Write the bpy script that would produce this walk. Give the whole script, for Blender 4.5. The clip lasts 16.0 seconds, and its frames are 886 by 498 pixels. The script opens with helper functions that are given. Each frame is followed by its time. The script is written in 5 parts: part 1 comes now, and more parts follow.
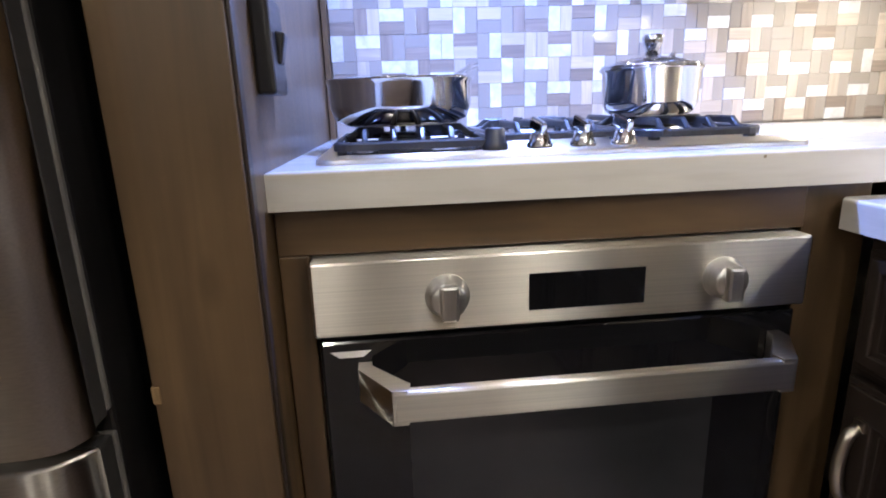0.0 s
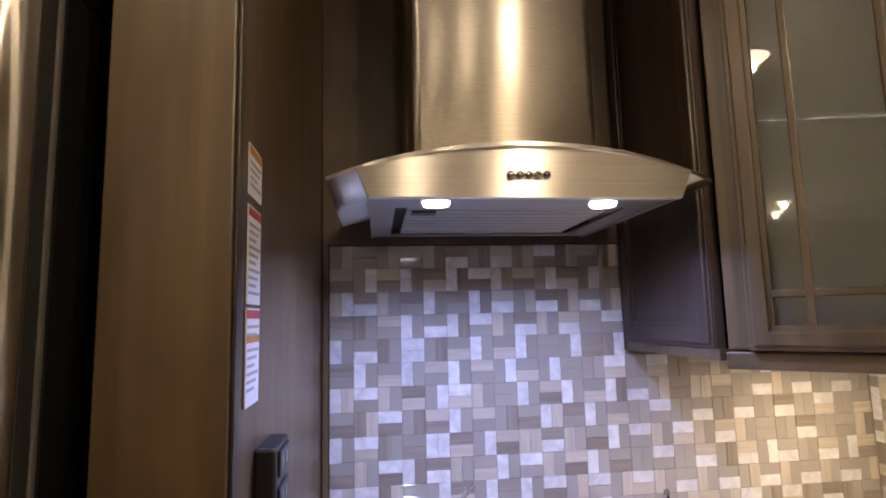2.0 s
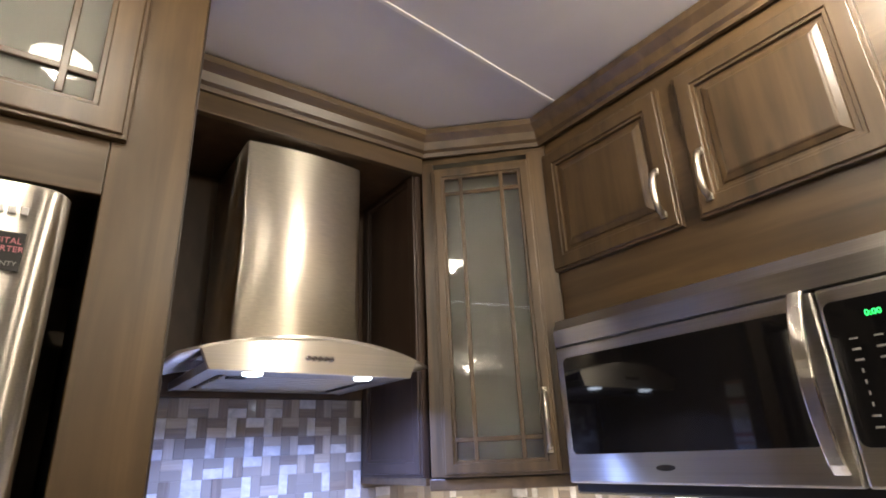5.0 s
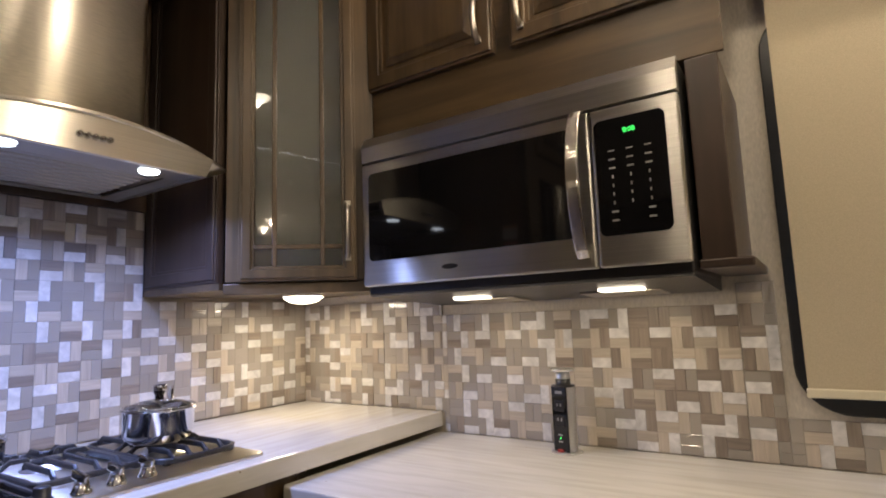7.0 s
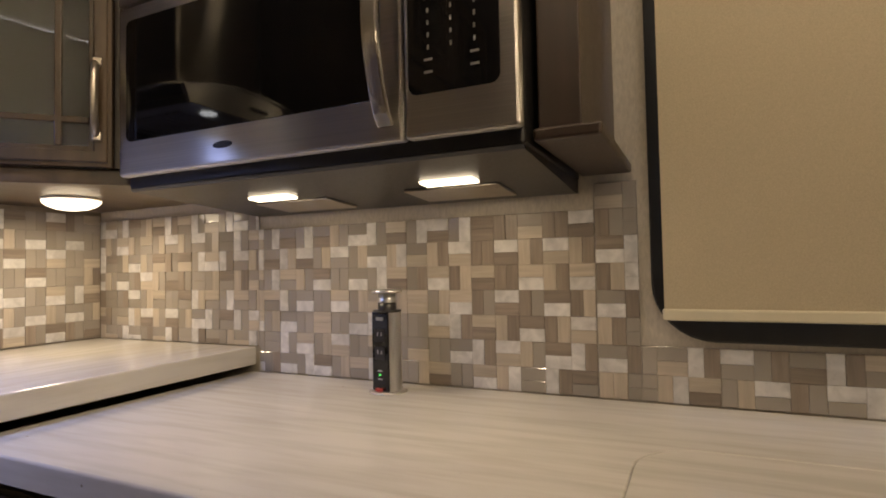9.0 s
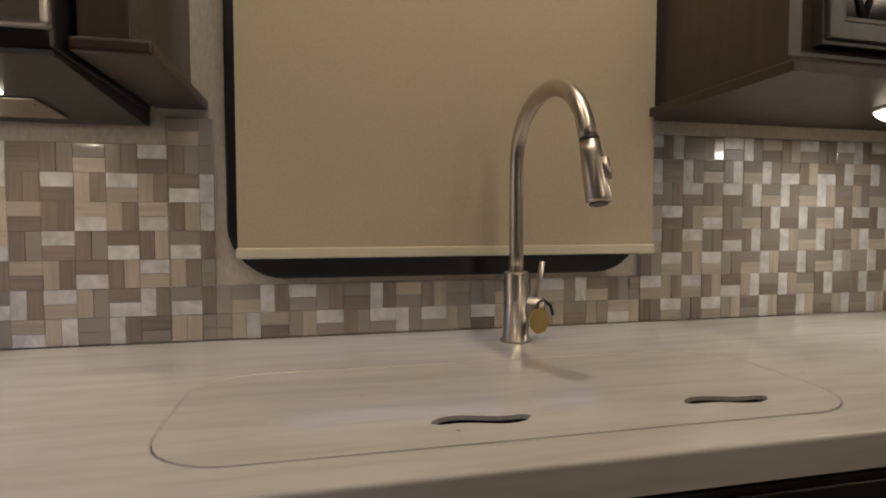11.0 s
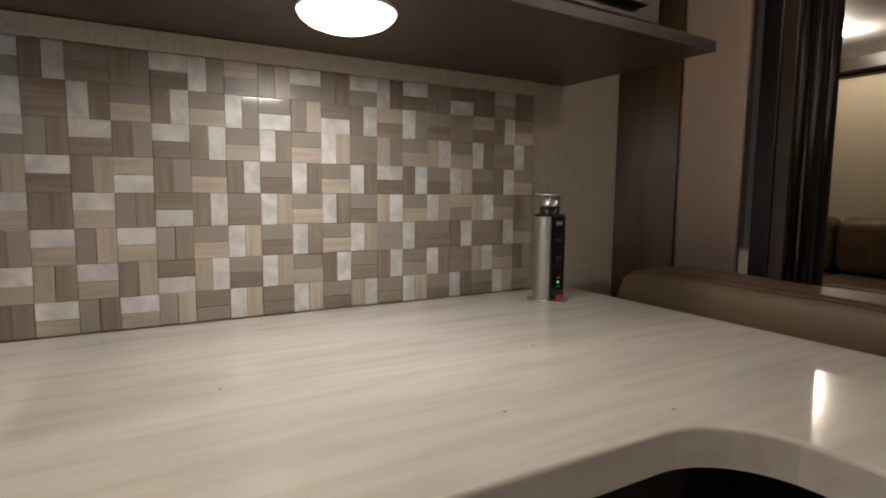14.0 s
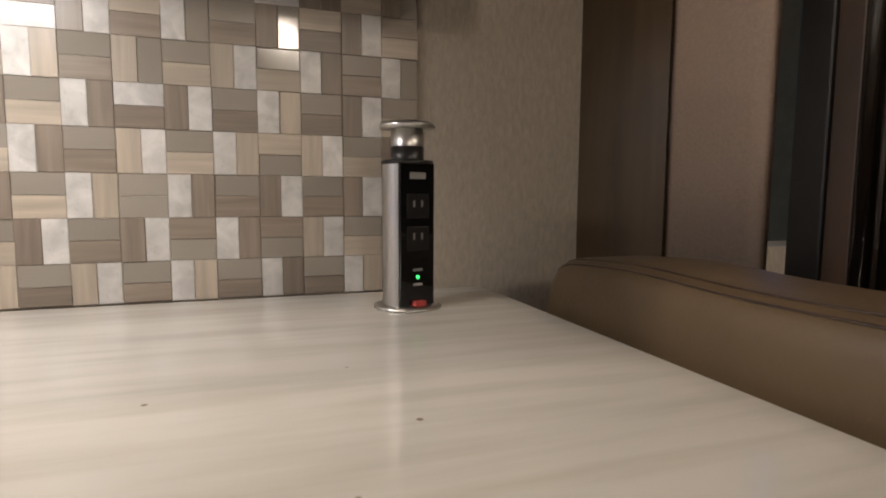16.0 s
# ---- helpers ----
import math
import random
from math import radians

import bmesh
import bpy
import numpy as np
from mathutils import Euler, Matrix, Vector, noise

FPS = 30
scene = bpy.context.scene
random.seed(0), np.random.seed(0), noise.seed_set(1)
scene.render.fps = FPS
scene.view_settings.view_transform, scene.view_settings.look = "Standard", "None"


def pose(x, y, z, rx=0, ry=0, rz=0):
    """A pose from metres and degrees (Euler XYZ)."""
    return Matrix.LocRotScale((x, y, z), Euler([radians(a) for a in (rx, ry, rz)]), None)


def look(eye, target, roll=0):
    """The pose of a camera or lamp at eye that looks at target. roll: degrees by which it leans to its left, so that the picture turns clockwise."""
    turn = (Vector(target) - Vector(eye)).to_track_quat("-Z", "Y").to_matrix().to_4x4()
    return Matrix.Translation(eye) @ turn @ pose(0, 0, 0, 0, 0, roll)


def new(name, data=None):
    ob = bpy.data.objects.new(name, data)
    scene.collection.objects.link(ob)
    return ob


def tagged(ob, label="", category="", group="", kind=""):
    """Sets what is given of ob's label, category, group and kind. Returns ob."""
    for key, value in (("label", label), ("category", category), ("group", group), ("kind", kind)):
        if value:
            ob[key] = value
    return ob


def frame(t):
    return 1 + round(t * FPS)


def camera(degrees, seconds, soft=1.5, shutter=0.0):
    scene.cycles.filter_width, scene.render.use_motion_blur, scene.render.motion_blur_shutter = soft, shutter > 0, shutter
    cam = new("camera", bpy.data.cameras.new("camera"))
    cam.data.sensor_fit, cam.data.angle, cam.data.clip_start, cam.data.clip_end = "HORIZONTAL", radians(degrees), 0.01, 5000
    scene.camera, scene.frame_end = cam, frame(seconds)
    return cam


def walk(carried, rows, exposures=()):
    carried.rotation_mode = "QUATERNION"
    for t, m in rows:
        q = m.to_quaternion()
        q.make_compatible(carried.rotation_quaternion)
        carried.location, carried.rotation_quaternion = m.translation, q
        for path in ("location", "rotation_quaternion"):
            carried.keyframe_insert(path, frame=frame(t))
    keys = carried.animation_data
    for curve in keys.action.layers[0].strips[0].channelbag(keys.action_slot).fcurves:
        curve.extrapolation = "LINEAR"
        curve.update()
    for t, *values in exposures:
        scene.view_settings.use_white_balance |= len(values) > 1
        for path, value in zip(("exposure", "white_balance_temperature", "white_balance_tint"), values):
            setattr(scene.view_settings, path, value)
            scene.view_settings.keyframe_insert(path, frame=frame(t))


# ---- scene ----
cam = camera(77.6, 16.0, soft=1.9)
# seconds, stops, kelvin, tint
EXPOSURES = [(0, 0.75, 5500, 9), (0.3, 0.15, 5550, 10), (0.5, -0.2, 5600, 11), (1, -0.35, 6100, 12), (1.5, -0.3, 6700, 13), (2, -0.2, 7400, 13), (2.5, -0.1, 8400, 11), (3.0, -0.2, 8200, 13), (3.5, -0.4, 7800, 14),
             (4.5, -0.1, 6500, 10), (5.0, 0.45, 6200, 9), (5.2, 0.5, 6200, 9), (7.3, -0.4, 7000, 10), (8.2, -0.5, 7700, 11), (10.3, -0.8, 6900, 11), (12, -0.65, 6100, 11),
             (13.5, -0.6, 6150, 11), (14.2, -0.5, 6200, 12), (14.6, -0.35, 6200, 13), (15, -0.2, 6200, 14), (16, 0.0, 6200, 14)]
PATH = [
    (0, (-0.001, 0.026, 1.036), (0.189, 1.95, 0.524), -1.9),
    (0.5, (0.007, 0.047, 1.134), (0.213, 2.009, 0.805), -1.7),
    (1, (0.008, 0.057, 1.232), (0.231, 2.037, 1.068), -1.3),
    (1.5, (0.003, 0.047, 1.338), (0.236, 2.033, 1.378), -1.4),
    (2, (0.001, 0.027, 1.415), (0.244, 1.997, 1.663), -1.4),
    (2.5, (-0.009, 0.015, 1.493), (0.252, 1.95, 1.925), -1.5),
    (3, (-0.024, -0.002, 1.564), (0.286, 1.884, 2.151), -1.9),
    (3.5, (-0.058, -0.061, 1.561), (0.315, 1.781, 2.247), -2.0),
    (4, (-0.127, -0.189, 1.523), (0.375, 1.611, 2.235), -2.0),
    (4.5, (-0.222, -0.298, 1.457), (0.561, 1.397, 2.173), -2.3),
    (5, (-0.275, -0.366, 1.413), (0.838, 1.146, 2.104), -2.6),
    (5.2, (-0.283, -0.376, 1.392), (0.934, 1.06, 2.068), -2.7),
    (7.3, (-0.259, -0.301, 1.225), (1.412, 0.779, 1.429), -1.9),
    (7.5, (-0.191, -0.281, 1.209), (1.485, 0.795, 1.395), -1.8),
    (8, (-0.031, -0.294, 1.179), (1.651, 0.782, 1.301), -1.9),
    (8.2, (0.013, -0.323, 1.173), (1.696, 0.752, 1.284), -1.7),
    (10.3, (0.143, -0.392, 1.129), (2.142, -0.437, 1.082), -0.3),
    (10.5, (0.132, -0.409, 1.126), (2.124, -0.585, 1.06), -0.2),
    (11, (0.105, -0.445, 1.124), (2.054, -0.881, 1.023), 0.0),
    (11.5, (0.092, -0.492, 1.132), (1.983, -1.131, 0.999), 0.3),
    (12, (0.114, -0.596, 1.137), (1.936, -1.41, 0.996), 0.5),
    (12.5, (0.168, -0.759, 1.14), (1.922, -1.708, 0.991), 0.5),
    (13, (0.186, -0.948, 1.141), (1.912, -1.942, 0.964), 0.9),
    (13.5, (0.206, -1.094, 1.136), (1.914, -2.113, 0.928), 0.9),
    (14, (0.248, -1.27, 1.113), (1.973, -2.261, 0.904), 0.5),
    (14.5, (0.295, -1.456, 1.07), (2.062, -2.38, 0.918), 0.1),
    (15, (0.367, -1.619, 1.067), (2.15, -2.508, 0.889), -0.1),
    (15.5, (0.418, -1.719, 1.055), (2.211, -2.584, 0.86), 0.3),
    (16, (0.452, -1.796, 1.035), (2.335, -2.442, 0.84), 0.3),
]
walk(cam, [(t, look(eye, target, roll)) for t, eye, target, roll in PATH], EXPOSURES)

# ---- world and lights ----
world = bpy.data.worlds.new("world")
scene.world = world
world.use_nodes = True
wn = world.node_tree.nodes
sky = wn.new("ShaderNodeTexSky")
sky.sky_type, sky.sun_disc = "NISHITA", False
sky.sun_elevation, sky.sun_rotation = radians(12), radians(250)
wn["Background"].inputs["Strength"].default_value = 0.07
world.node_tree.links.new(sky.outputs[0], wn["Background"].inputs["Color"])

WARM, COOL, SOFT = (1.0, 0.85, 0.65), (0.29, 0.41, 1.0), (1.0, 0.93, 0.83)


def area(name, eye, target, watts, colour, size, size_y=None, spread=180):
    data = bpy.data.lights.new(name, "AREA")
    data.energy, data.color, data.size, data.spread = watts, colour, size, radians(spread)
    data.shape = "RECTANGLE" if size_y else "DISK"
    if size_y:
        data.size_y = size_y
    ob = new(name, data)
    ob.matrix_world = look(eye, target)
    return ob


HOOD_LAMPS = ((0.092, 0.836), (0.356, 0.840))
# the sixth is unseen, added to brighten the blind and sink worktop
CEILING_LAMPS = ((-0.36, 0.06, 4), (-2.85, -2.05, 26), (-3.30, -2.32, 26), (0.19, -1.05, 8), (0.54, -0.25, 9), (0.72, -0.92, 16), (-0.6, -3.4, 26), (2.49, -6.0, 22))
for hx, hy in HOOD_LAMPS:
    area("hood_lamp_light", (hx, hy, 1.576), (hx, hy + 0.03, 0.9), 5.2, COOL, 0.036, spread=150)
area("corner_lamp_light", (0.925, 0.985, 1.302), (0.925, 0.985, 0), 2.4, WARM, 0.09)
area("cabinet_lamp_light", (0.915, -1.515, 1.300), (0.935, -1.515, 0), 1.75, SOFT, 0.10)
for my in (0.010, 0.385):
    area("microwave_lamp_light", (0.94, my, 1.2895), (0.98, my, 0), 0.8, WARM, 0.030, 0.09)
for cx, cy, watts in CEILING_LAMPS:
    bulb = bpy.data.lights.new("ceiling_lamp_light", "POINT")
    bulb.energy, bulb.color, bulb.shadow_soft_size = watts, WARM, 0.016
    new("ceiling_lamp_light", bulb).location = (cx, cy, 2.289)

area("window_daylight", (1.215, -0.70, 1.46), (0.0, -0.70, 1.46), 10.0, (0.30, 0.50, 1.0), 0.70, 0.78)
area("side_window_daylight", (1.20, -2.66, 1.45), (0.0, -2.66, 1.45), 0.4, (0.30, 0.50, 1.0), 0.44, 0.80)

# ---- materials ----


def material(name, colour, rough=0.5, metal=0.0, grain=(12, 12, 12), amount=0.12, fine=60.0, bump=0.05, spec=0.5, vary=0.0, coat=0.0, streak=False, blotch=0.0):
    """Base colour with variation at two scales, a fine relief, and a shift from piece to piece."""
    m = bpy.data.materials.new(name)
    m.use_nodes = True
    nt = m.node_tree
    n, link = nt.nodes, nt.links.new
    p = n["Principled BSDF"]
    co = n.new("ShaderNodeTexCoord")
    mp = n.new("ShaderNodeMapping")
    mp.inputs["Scale"].default_value = grain
    link(co.outputs["Object"], mp.inputs["Vector"])
    if vary:
        info = n.new("ShaderNodeObjectInfo")
        mul = n.new("ShaderNodeVectorMath")
        mul.operation = "SCALE"
        mul.inputs[0].default_value = (37.0, 51.0, 23.0)
        link(info.outputs["Random"], mul.inputs["Scale"])
        link(mul.outputs[0], mp.inputs["Location"])
    a = n.new("ShaderNodeTexNoise")
    a.inputs["Scale"].default_value, a.inputs["Detail"].default_value = 1.0, 5.0
    a.inputs["Distortion"].default_value = 0.0 if streak else 0.6
    link(mp.outputs[0], a.inputs["Vector"])
    b = n.new("ShaderNodeTexNoise")
    b.inputs["Scale"].default_value, b.inputs["Detail"].default_value = fine, 3.0
    link(co.outputs["Object"], b.inputs["Vector"])
    r = n.new("ShaderNodeValToRGB")
    c = Vector(colour)
    r.color_ramp.elements[0].color = (*(c * (1 - 2.2 * amount)), 1)
    r.color_ramp.elements[1].color = (*(c * (1 + 1.6 * amount)), 1)
    r.color_ramp.elements[0].position, r.color_ramp.elements[1].position = 0.28, 0.72
    link(a.outputs["Fac"], r.inputs["Fac"])
    out = r.outputs["Color"]
    if vary:
        hs = n.new("ShaderNodeHueSaturation")
        rng = n.new("ShaderNodeMapRange")
        rng.inputs["To Min"].default_value, rng.inputs["To Max"].default_value = 1 - vary, 1 + vary
        link(info.outputs["Random"], rng.inputs["Value"])
        link(rng.outputs[0], hs.inputs["Value"])
        link(out, hs.inputs["Color"])
        out = hs.outputs["Color"]
    if blotch:
        big = n.new("ShaderNodeTexNoise")
        big.inputs["Scale"].default_value, big.inputs["Detail"].default_value = 1.0, 4.0
        big.inputs["Distortion"].default_value = 1.4
        wide = n.new("ShaderNodeMapping")
        wide.inputs["Scale"].default_value = [6.0 if g > 5 else 2.6 for g in grain]
        link(co.outputs["Object"], wide.inputs["Vector"])
        link(wide.outputs[0], big.inputs["Vector"])
        tone = n.new("ShaderNodeMapRange")
        tone.inputs["From Min"].default_value, tone.inputs["From Max"].default_value = 0.32, 0.68
        tone.inputs["To Min"].default_value, tone.inputs["To Max"].default_value = 1 - blotch, 1 + blotch * 0.8
        link(big.outputs["Fac"], tone.inputs["Value"])
        knots = n.new("ShaderNodeTexVoronoi")
        knots.inputs["Scale"].default_value = 1.0
        spread = n.new("ShaderNodeMapping")
        spread.inputs["Scale"].default_value = [9.0 if g > 5 else 4.0 for g in grain]
        link(co.outputs["Object"], spread.inputs["Vector"])
        link(spread.outputs[0], knots.inputs["Vector"])
        eye = n.new("ShaderNodeMapRange")
        eye.inputs["From Min"].default_value, eye.inputs["From Max"].default_value = 0.04, 0.13
        eye.inputs["To Min"].default_value, eye.inputs["To Max"].default_value = 1 - blotch * 1.6, 1.0
        link(knots.outputs["Distance"], eye.inputs["Value"])
        both = n.new("ShaderNodeMath")
        both.operation = "MULTIPLY"
        link(tone.outputs[0], both.inputs[0])
        link(eye.outputs[0], both.inputs[1])
        shade = n.new("ShaderNodeVectorMath")
        shade.operation = "SCALE"
        link(out, shade.inputs[0])
        link(both.outputs[0], shade.inputs["Scale"])
        out = shade.outputs[0]
    link(out, p.inputs["Base Color"])
    rr = n.new("ShaderNodeMapRange")
    rr.inputs["To Min"].default_value, rr.inputs["To Max"].default_value = max(rough - 0.06, 0.02), min(rough + 0.08, 1)
    link(b.outputs["Fac"], rr.inputs["Value"])
    link(rr.outputs[0], p.inputs["Roughness"])
    p.inputs["Metallic"].default_value = metal
    p.inputs["Specular IOR Level"].default_value = spec
    p.inputs["Coat Weight"].default_value = coat
    p.inputs["Coat Roughness"].default_value = 0.12 if coat > 0.5 else 0.38
    if bump:
        bp = n.new("ShaderNodeBump")
        bp.inputs["Strength"].default_value, bp.inputs["Distance"].default_value = bump, 0.002
        mixn = n.new("ShaderNodeMath")
        mixn.operation = "ADD"
        link(a.outputs["Fac"], mixn.inputs[0])
        if not streak:
            link(b.outputs["Fac"], mixn.inputs[1])
        link(mixn.outputs[0], bp.inputs["Height"])
        link(bp.outputs[0], p.inputs["Normal"])
    return m


def brushed(name, colour, rough, along, aniso=1.0):
    """Brushed steel: fine scratches along one axis."""
    scale = [500.0, 500.0, 500.0]
    scale["xyz".index(along)] = 3.0
    m = material(name, colour, rough, 1.0, grain=tuple(scale), amount=0.05, fine=3.0, bump=0.0, streak=True)
    p = m.node_tree.nodes["Principled BSDF"]
    p.inputs["Anisotropic"].default_value = aniso
    m.node_tree.links.remove(p.inputs["Roughness"].links[0])
    p.inputs["Roughness"].default_value = rough
    tan = m.node_tree.nodes.new("ShaderNodeTangent")
    tan.direction_type, tan.axis = "RADIAL", {"x": "X", "y": "Y", "z": "Z"}[along]
    m.node_tree.links.new(tan.outputs[0], p.inputs["Tangent"])
    return m


def glowing(name, colour, strength):
    m = bpy.data.materials.new(name)
    m.use_nodes = True
    p = m.node_tree.nodes["Principled BSDF"]
    p.inputs["Base Color"].default_value = (*colour, 1)
    p.inputs["Emission Color"].default_value = (*colour, 1)
    p.inputs["Emission Strength"].default_value = strength
    return m


def glass(name, colour=(1, 1, 1), rough=0.02):
    m = bpy.data.materials.new(name)
    m.use_nodes = True
    p = m.node_tree.nodes["Principled BSDF"]
    p.inputs["Base Color"].default_value = (*colour, 1)
    p.inputs["Roughness"].default_value = rough
    p.inputs["Transmission Weight"].default_value = 1.0
    p.inputs["IOR"].default_value = 1.45
    return m


WOOD_C = (0.097, 0.060, 0.028)
wood_z = material("stained_wood_upright", WOOD_C, 0.36, grain=(26, 26, 1.6), amount=0.22, fine=180, bump=0.06, coat=0.25, blotch=0.20)
wood_x = material("stained_wood_lengthwise", WOOD_C, 0.36, grain=(1.6, 26, 26), amount=0.22, fine=180, bump=0.06, coat=0.25, blotch=0.20)
wood_y = material("stained_wood_crosswise", WOOD_C, 0.36, grain=(26, 1.6, 26), amount=0.22, fine=180, bump=0.06, coat=0.25, blotch=0.20)
wood_cab = material("dark_umber_wood", (0.050, 0.031, 0.022), 0.36, grain=(24, 24, 1.6), amount=0.14, fine=160, bump=0.06, coat=0.1, blotch=0.20)
wood_back = material("knotty_backing_wood", (0.070, 0.041, 0.022), 0.45, grain=(9, 9, 2.2), amount=0.24, fine=120, bump=0.08, blotch=0.30)
wood_dark = material("dark_stained_wood", (0.032, 0.023, 0.018), 0.38, grain=(22, 22, 1.5), amount=0.16, fine=150, bump=0.06, coat=0.1, blotch=0.20)
def counter(name, grain):
    """Pale solid surface: broad soft streaks, finer streaks over them and rare brown specks."""
    m = material(name, (0.60, 0.575, 0.525), 0.13, grain=grain, amount=0.036, fine=240, bump=0.004)
    n, link = m.node_tree.nodes, m.node_tree.links.new
    p = n["Principled BSDF"]
    base = p.inputs["Base Color"].links[0].from_socket
    co = n.new("ShaderNodeTexCoord")
    mp = n.new("ShaderNodeMapping")
    mp.inputs["Scale"].default_value = [g * 5.5 for g in grain]
    mp.inputs["Rotation"].default_value = (0, 0, 0.12)
    link(co.outputs["Object"], mp.inputs["Vector"])
    thin = n.new("ShaderNodeTexNoise")
    thin.inputs["Scale"].default_value, thin.inputs["Detail"].default_value = 1.0, 6.0
    link(mp.outputs[0], thin.inputs["Vector"])
    ramp = n.new("ShaderNodeValToRGB")
    ramp.color_ramp.elements[0].color, ramp.color_ramp.elements[1].color = (0.90, 0.89, 0.865, 1), (1.02, 1.02, 1.02, 1)
    ramp.color_ramp.elements[0].position, ramp.color_ramp.elements[1].position = 0.34, 0.58
    link(thin.outputs["Fac"], ramp.inputs["Fac"])
    spots = n.new("ShaderNodeTexVoronoi")
    spots.inputs["Scale"].default_value = 13.0
    link(co.outputs["Object"], spots.inputs["Vector"])
    dot = n.new("ShaderNodeValToRGB")
    dot.color_ramp.elements[0].color, dot.color_ramp.elements[1].color = (0.45, 0.38, 0.30, 1), (1, 1, 1, 1)
    dot.color_ramp.elements[0].position, dot.color_ramp.elements[1].position = 0.020, 0.034
    link(spots.outputs["Distance"], dot.inputs["Fac"])
    for extra in (ramp, dot):
        mix = n.new("ShaderNodeMix")
        mix.data_type, mix.blend_type = "RGBA", "MULTIPLY"
        mix.inputs["Factor"].default_value = 1.0
        link(base, mix.inputs["A"])
        link(extra.outputs["Color"], mix.inputs["B"])
        base = mix.outputs["Result"]
    link(base, p.inputs["Base Color"])
    return m


counter_mat = counter("streaked_solid_surface", (9, 0.9, 9))
counter_mat_x = counter("streaked_solid_surface_along", (0.9, 9, 9))
marble = material("white_marble_tile", (0.63, 0.61, 0.59), 0.28, grain=(38, 38, 22), amount=0.11, fine=150, bump=0.04, vary=0.10)
cream = material("cream_wood_marble_tile", (0.46, 0.395, 0.32), 0.36, grain=(110, 8, 110), amount=0.08, fine=150, bump=0.04, vary=0.10)
cream_h = material("cream_wood_marble_tile_level", (0.46, 0.395, 0.32), 0.36, grain=(8, 110, 110), amount=0.08, fine=150, bump=0.04, vary=0.10)
taupe = material("taupe_glass_tile", (0.33, 0.295, 0.255), 0.07, grain=(5, 5, 5), amount=0.03, fine=20, bump=0.0, vary=0.10, coat=0.7)
umber = material("umber_wood_marble_tile", (0.255, 0.208, 0.168), 0.34, grain=(110, 7, 110), amount=0.11, fine=150, bump=0.04, vary=0.14)
umber_h = material("umber_wood_marble_tile_level", (0.255, 0.208, 0.168), 0.34, grain=(7, 110, 110), amount=0.11, fine=150, bump=0.04, vary=0.14)
grout = material("grey_grout", (0.36, 0.33, 0.29), 0.9, grain=(80, 80, 80), amount=0.1, fine=300, bump=0.1)
steel_x = brushed("brushed_steel_level", (0.76, 0.715, 0.63), 0.31, "x")
steel_ch = brushed("brushed_steel_chimney", (0.82, 0.76, 0.66), 0.36, "x")
# hood underside steel, with its shade and dark reflections put into the colour
steel_shaded = brushed("shaded_steel_underside", (0.40, 0.385, 0.36), 0.38, "x", 0.6)
steel_fr = brushed("brushed_steel_fridge", (0.50, 0.47, 0.42), 0.33, "x")
steel_y = brushed("brushed_steel_crosswise", (0.58, 0.555, 0.51), 0.32, "y")
steel_z = brushed("brushed_steel_upright", (0.72, 0.68, 0.61), 0.26, "z")
chrome = material("polished_steel", (0.60, 0.585, 0.56), 0.07, 1.0, amount=0.02, bump=0.0)
# drip dish steel, darkened to carry the recess's dark reflections
dish_steel = material("darkened_dish_steel", (0.16, 0.16, 0.17), 0.12, 1.0, amount=0.05, bump=0.0)
nickel = material("brushed_nickel", (0.56, 0.51, 0.44), 0.30, 1.0, grain=(30, 30, 4), amount=0.03, fine=60, bump=0.0)
aluminium = material("satin_aluminium", (0.66, 0.65, 0.63), 0.33, 1.0, grain=(250, 250, 8), amount=0.04, fine=60, bump=0.0)
iron = material("black_enamel_iron", (0.022, 0.022, 0.024), 0.33, grain=(60, 60, 60), amount=0.2, fine=400, bump=0.12)
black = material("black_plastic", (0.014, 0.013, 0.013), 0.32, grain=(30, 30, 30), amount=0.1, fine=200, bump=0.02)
black_glass = material("black_glass", (0.006, 0.006, 0.007), 0.0, grain=(4, 4, 4), amount=0.1, fine=20, bump=0.0)
wallpaper = material("woven_beige_wallpaper", (0.54, 0.485, 0.405), 0.75, grain=(190, 190, 70), amount=0.065, fine=420, bump=0.25)
ceiling_mat = material("pale_ceiling_board", (0.74, 0.70, 0.70), 0.7, grain=(4, 4, 4), amount=0.03, fine=120, bump=0.06)
seam_mat = material("white_seam_strip", (0.88, 0.86, 0.82), 0.5, amount=0.02, bump=0.0)
blind_mat = material("beige_roller_fabric", (0.48, 0.412, 0.30), 0.85, grain=(500, 500, 500), amount=0.05, fine=900, bump=0.15)
shade_mat = material("pinkish_shade_fabric", (0.62, 0.485, 0.39), 0.85, grain=(300, 300, 300), amount=0.05, fine=700, bump=0.12)
gloss_dark = material("glossy_black_brown_wood", (0.016, 0.012, 0.010), 0.14, grain=(22, 22, 1.5), amount=0.2, fine=100, bump=0.02, coat=0.7)
hem_mat = material("cream_plastic", (0.62, 0.57, 0.44), 0.45, amount=0.03, bump=0.0)
raw_wood = material("bare_pale_wood", (0.42, 0.27, 0.12), 0.7, grain=(60, 60, 12), amount=0.25, fine=200, bump=0.2)
dark_grey = material("dark_grey_paint", (0.035, 0.033, 0.032), 0.45, grain=(30, 30, 30), amount=0.1, fine=200, bump=0.02)
grey_rubber = material("grey_rubber", (0.14, 0.13, 0.12), 0.5, grain=(30, 30, 30), amount=0.1, fine=200, bump=0.02)
leather = material("brown_leather", (0.108, 0.072, 0.038), 0.46, grain=(7, 7, 7), amount=0.12, fine=260, bump=0.22)
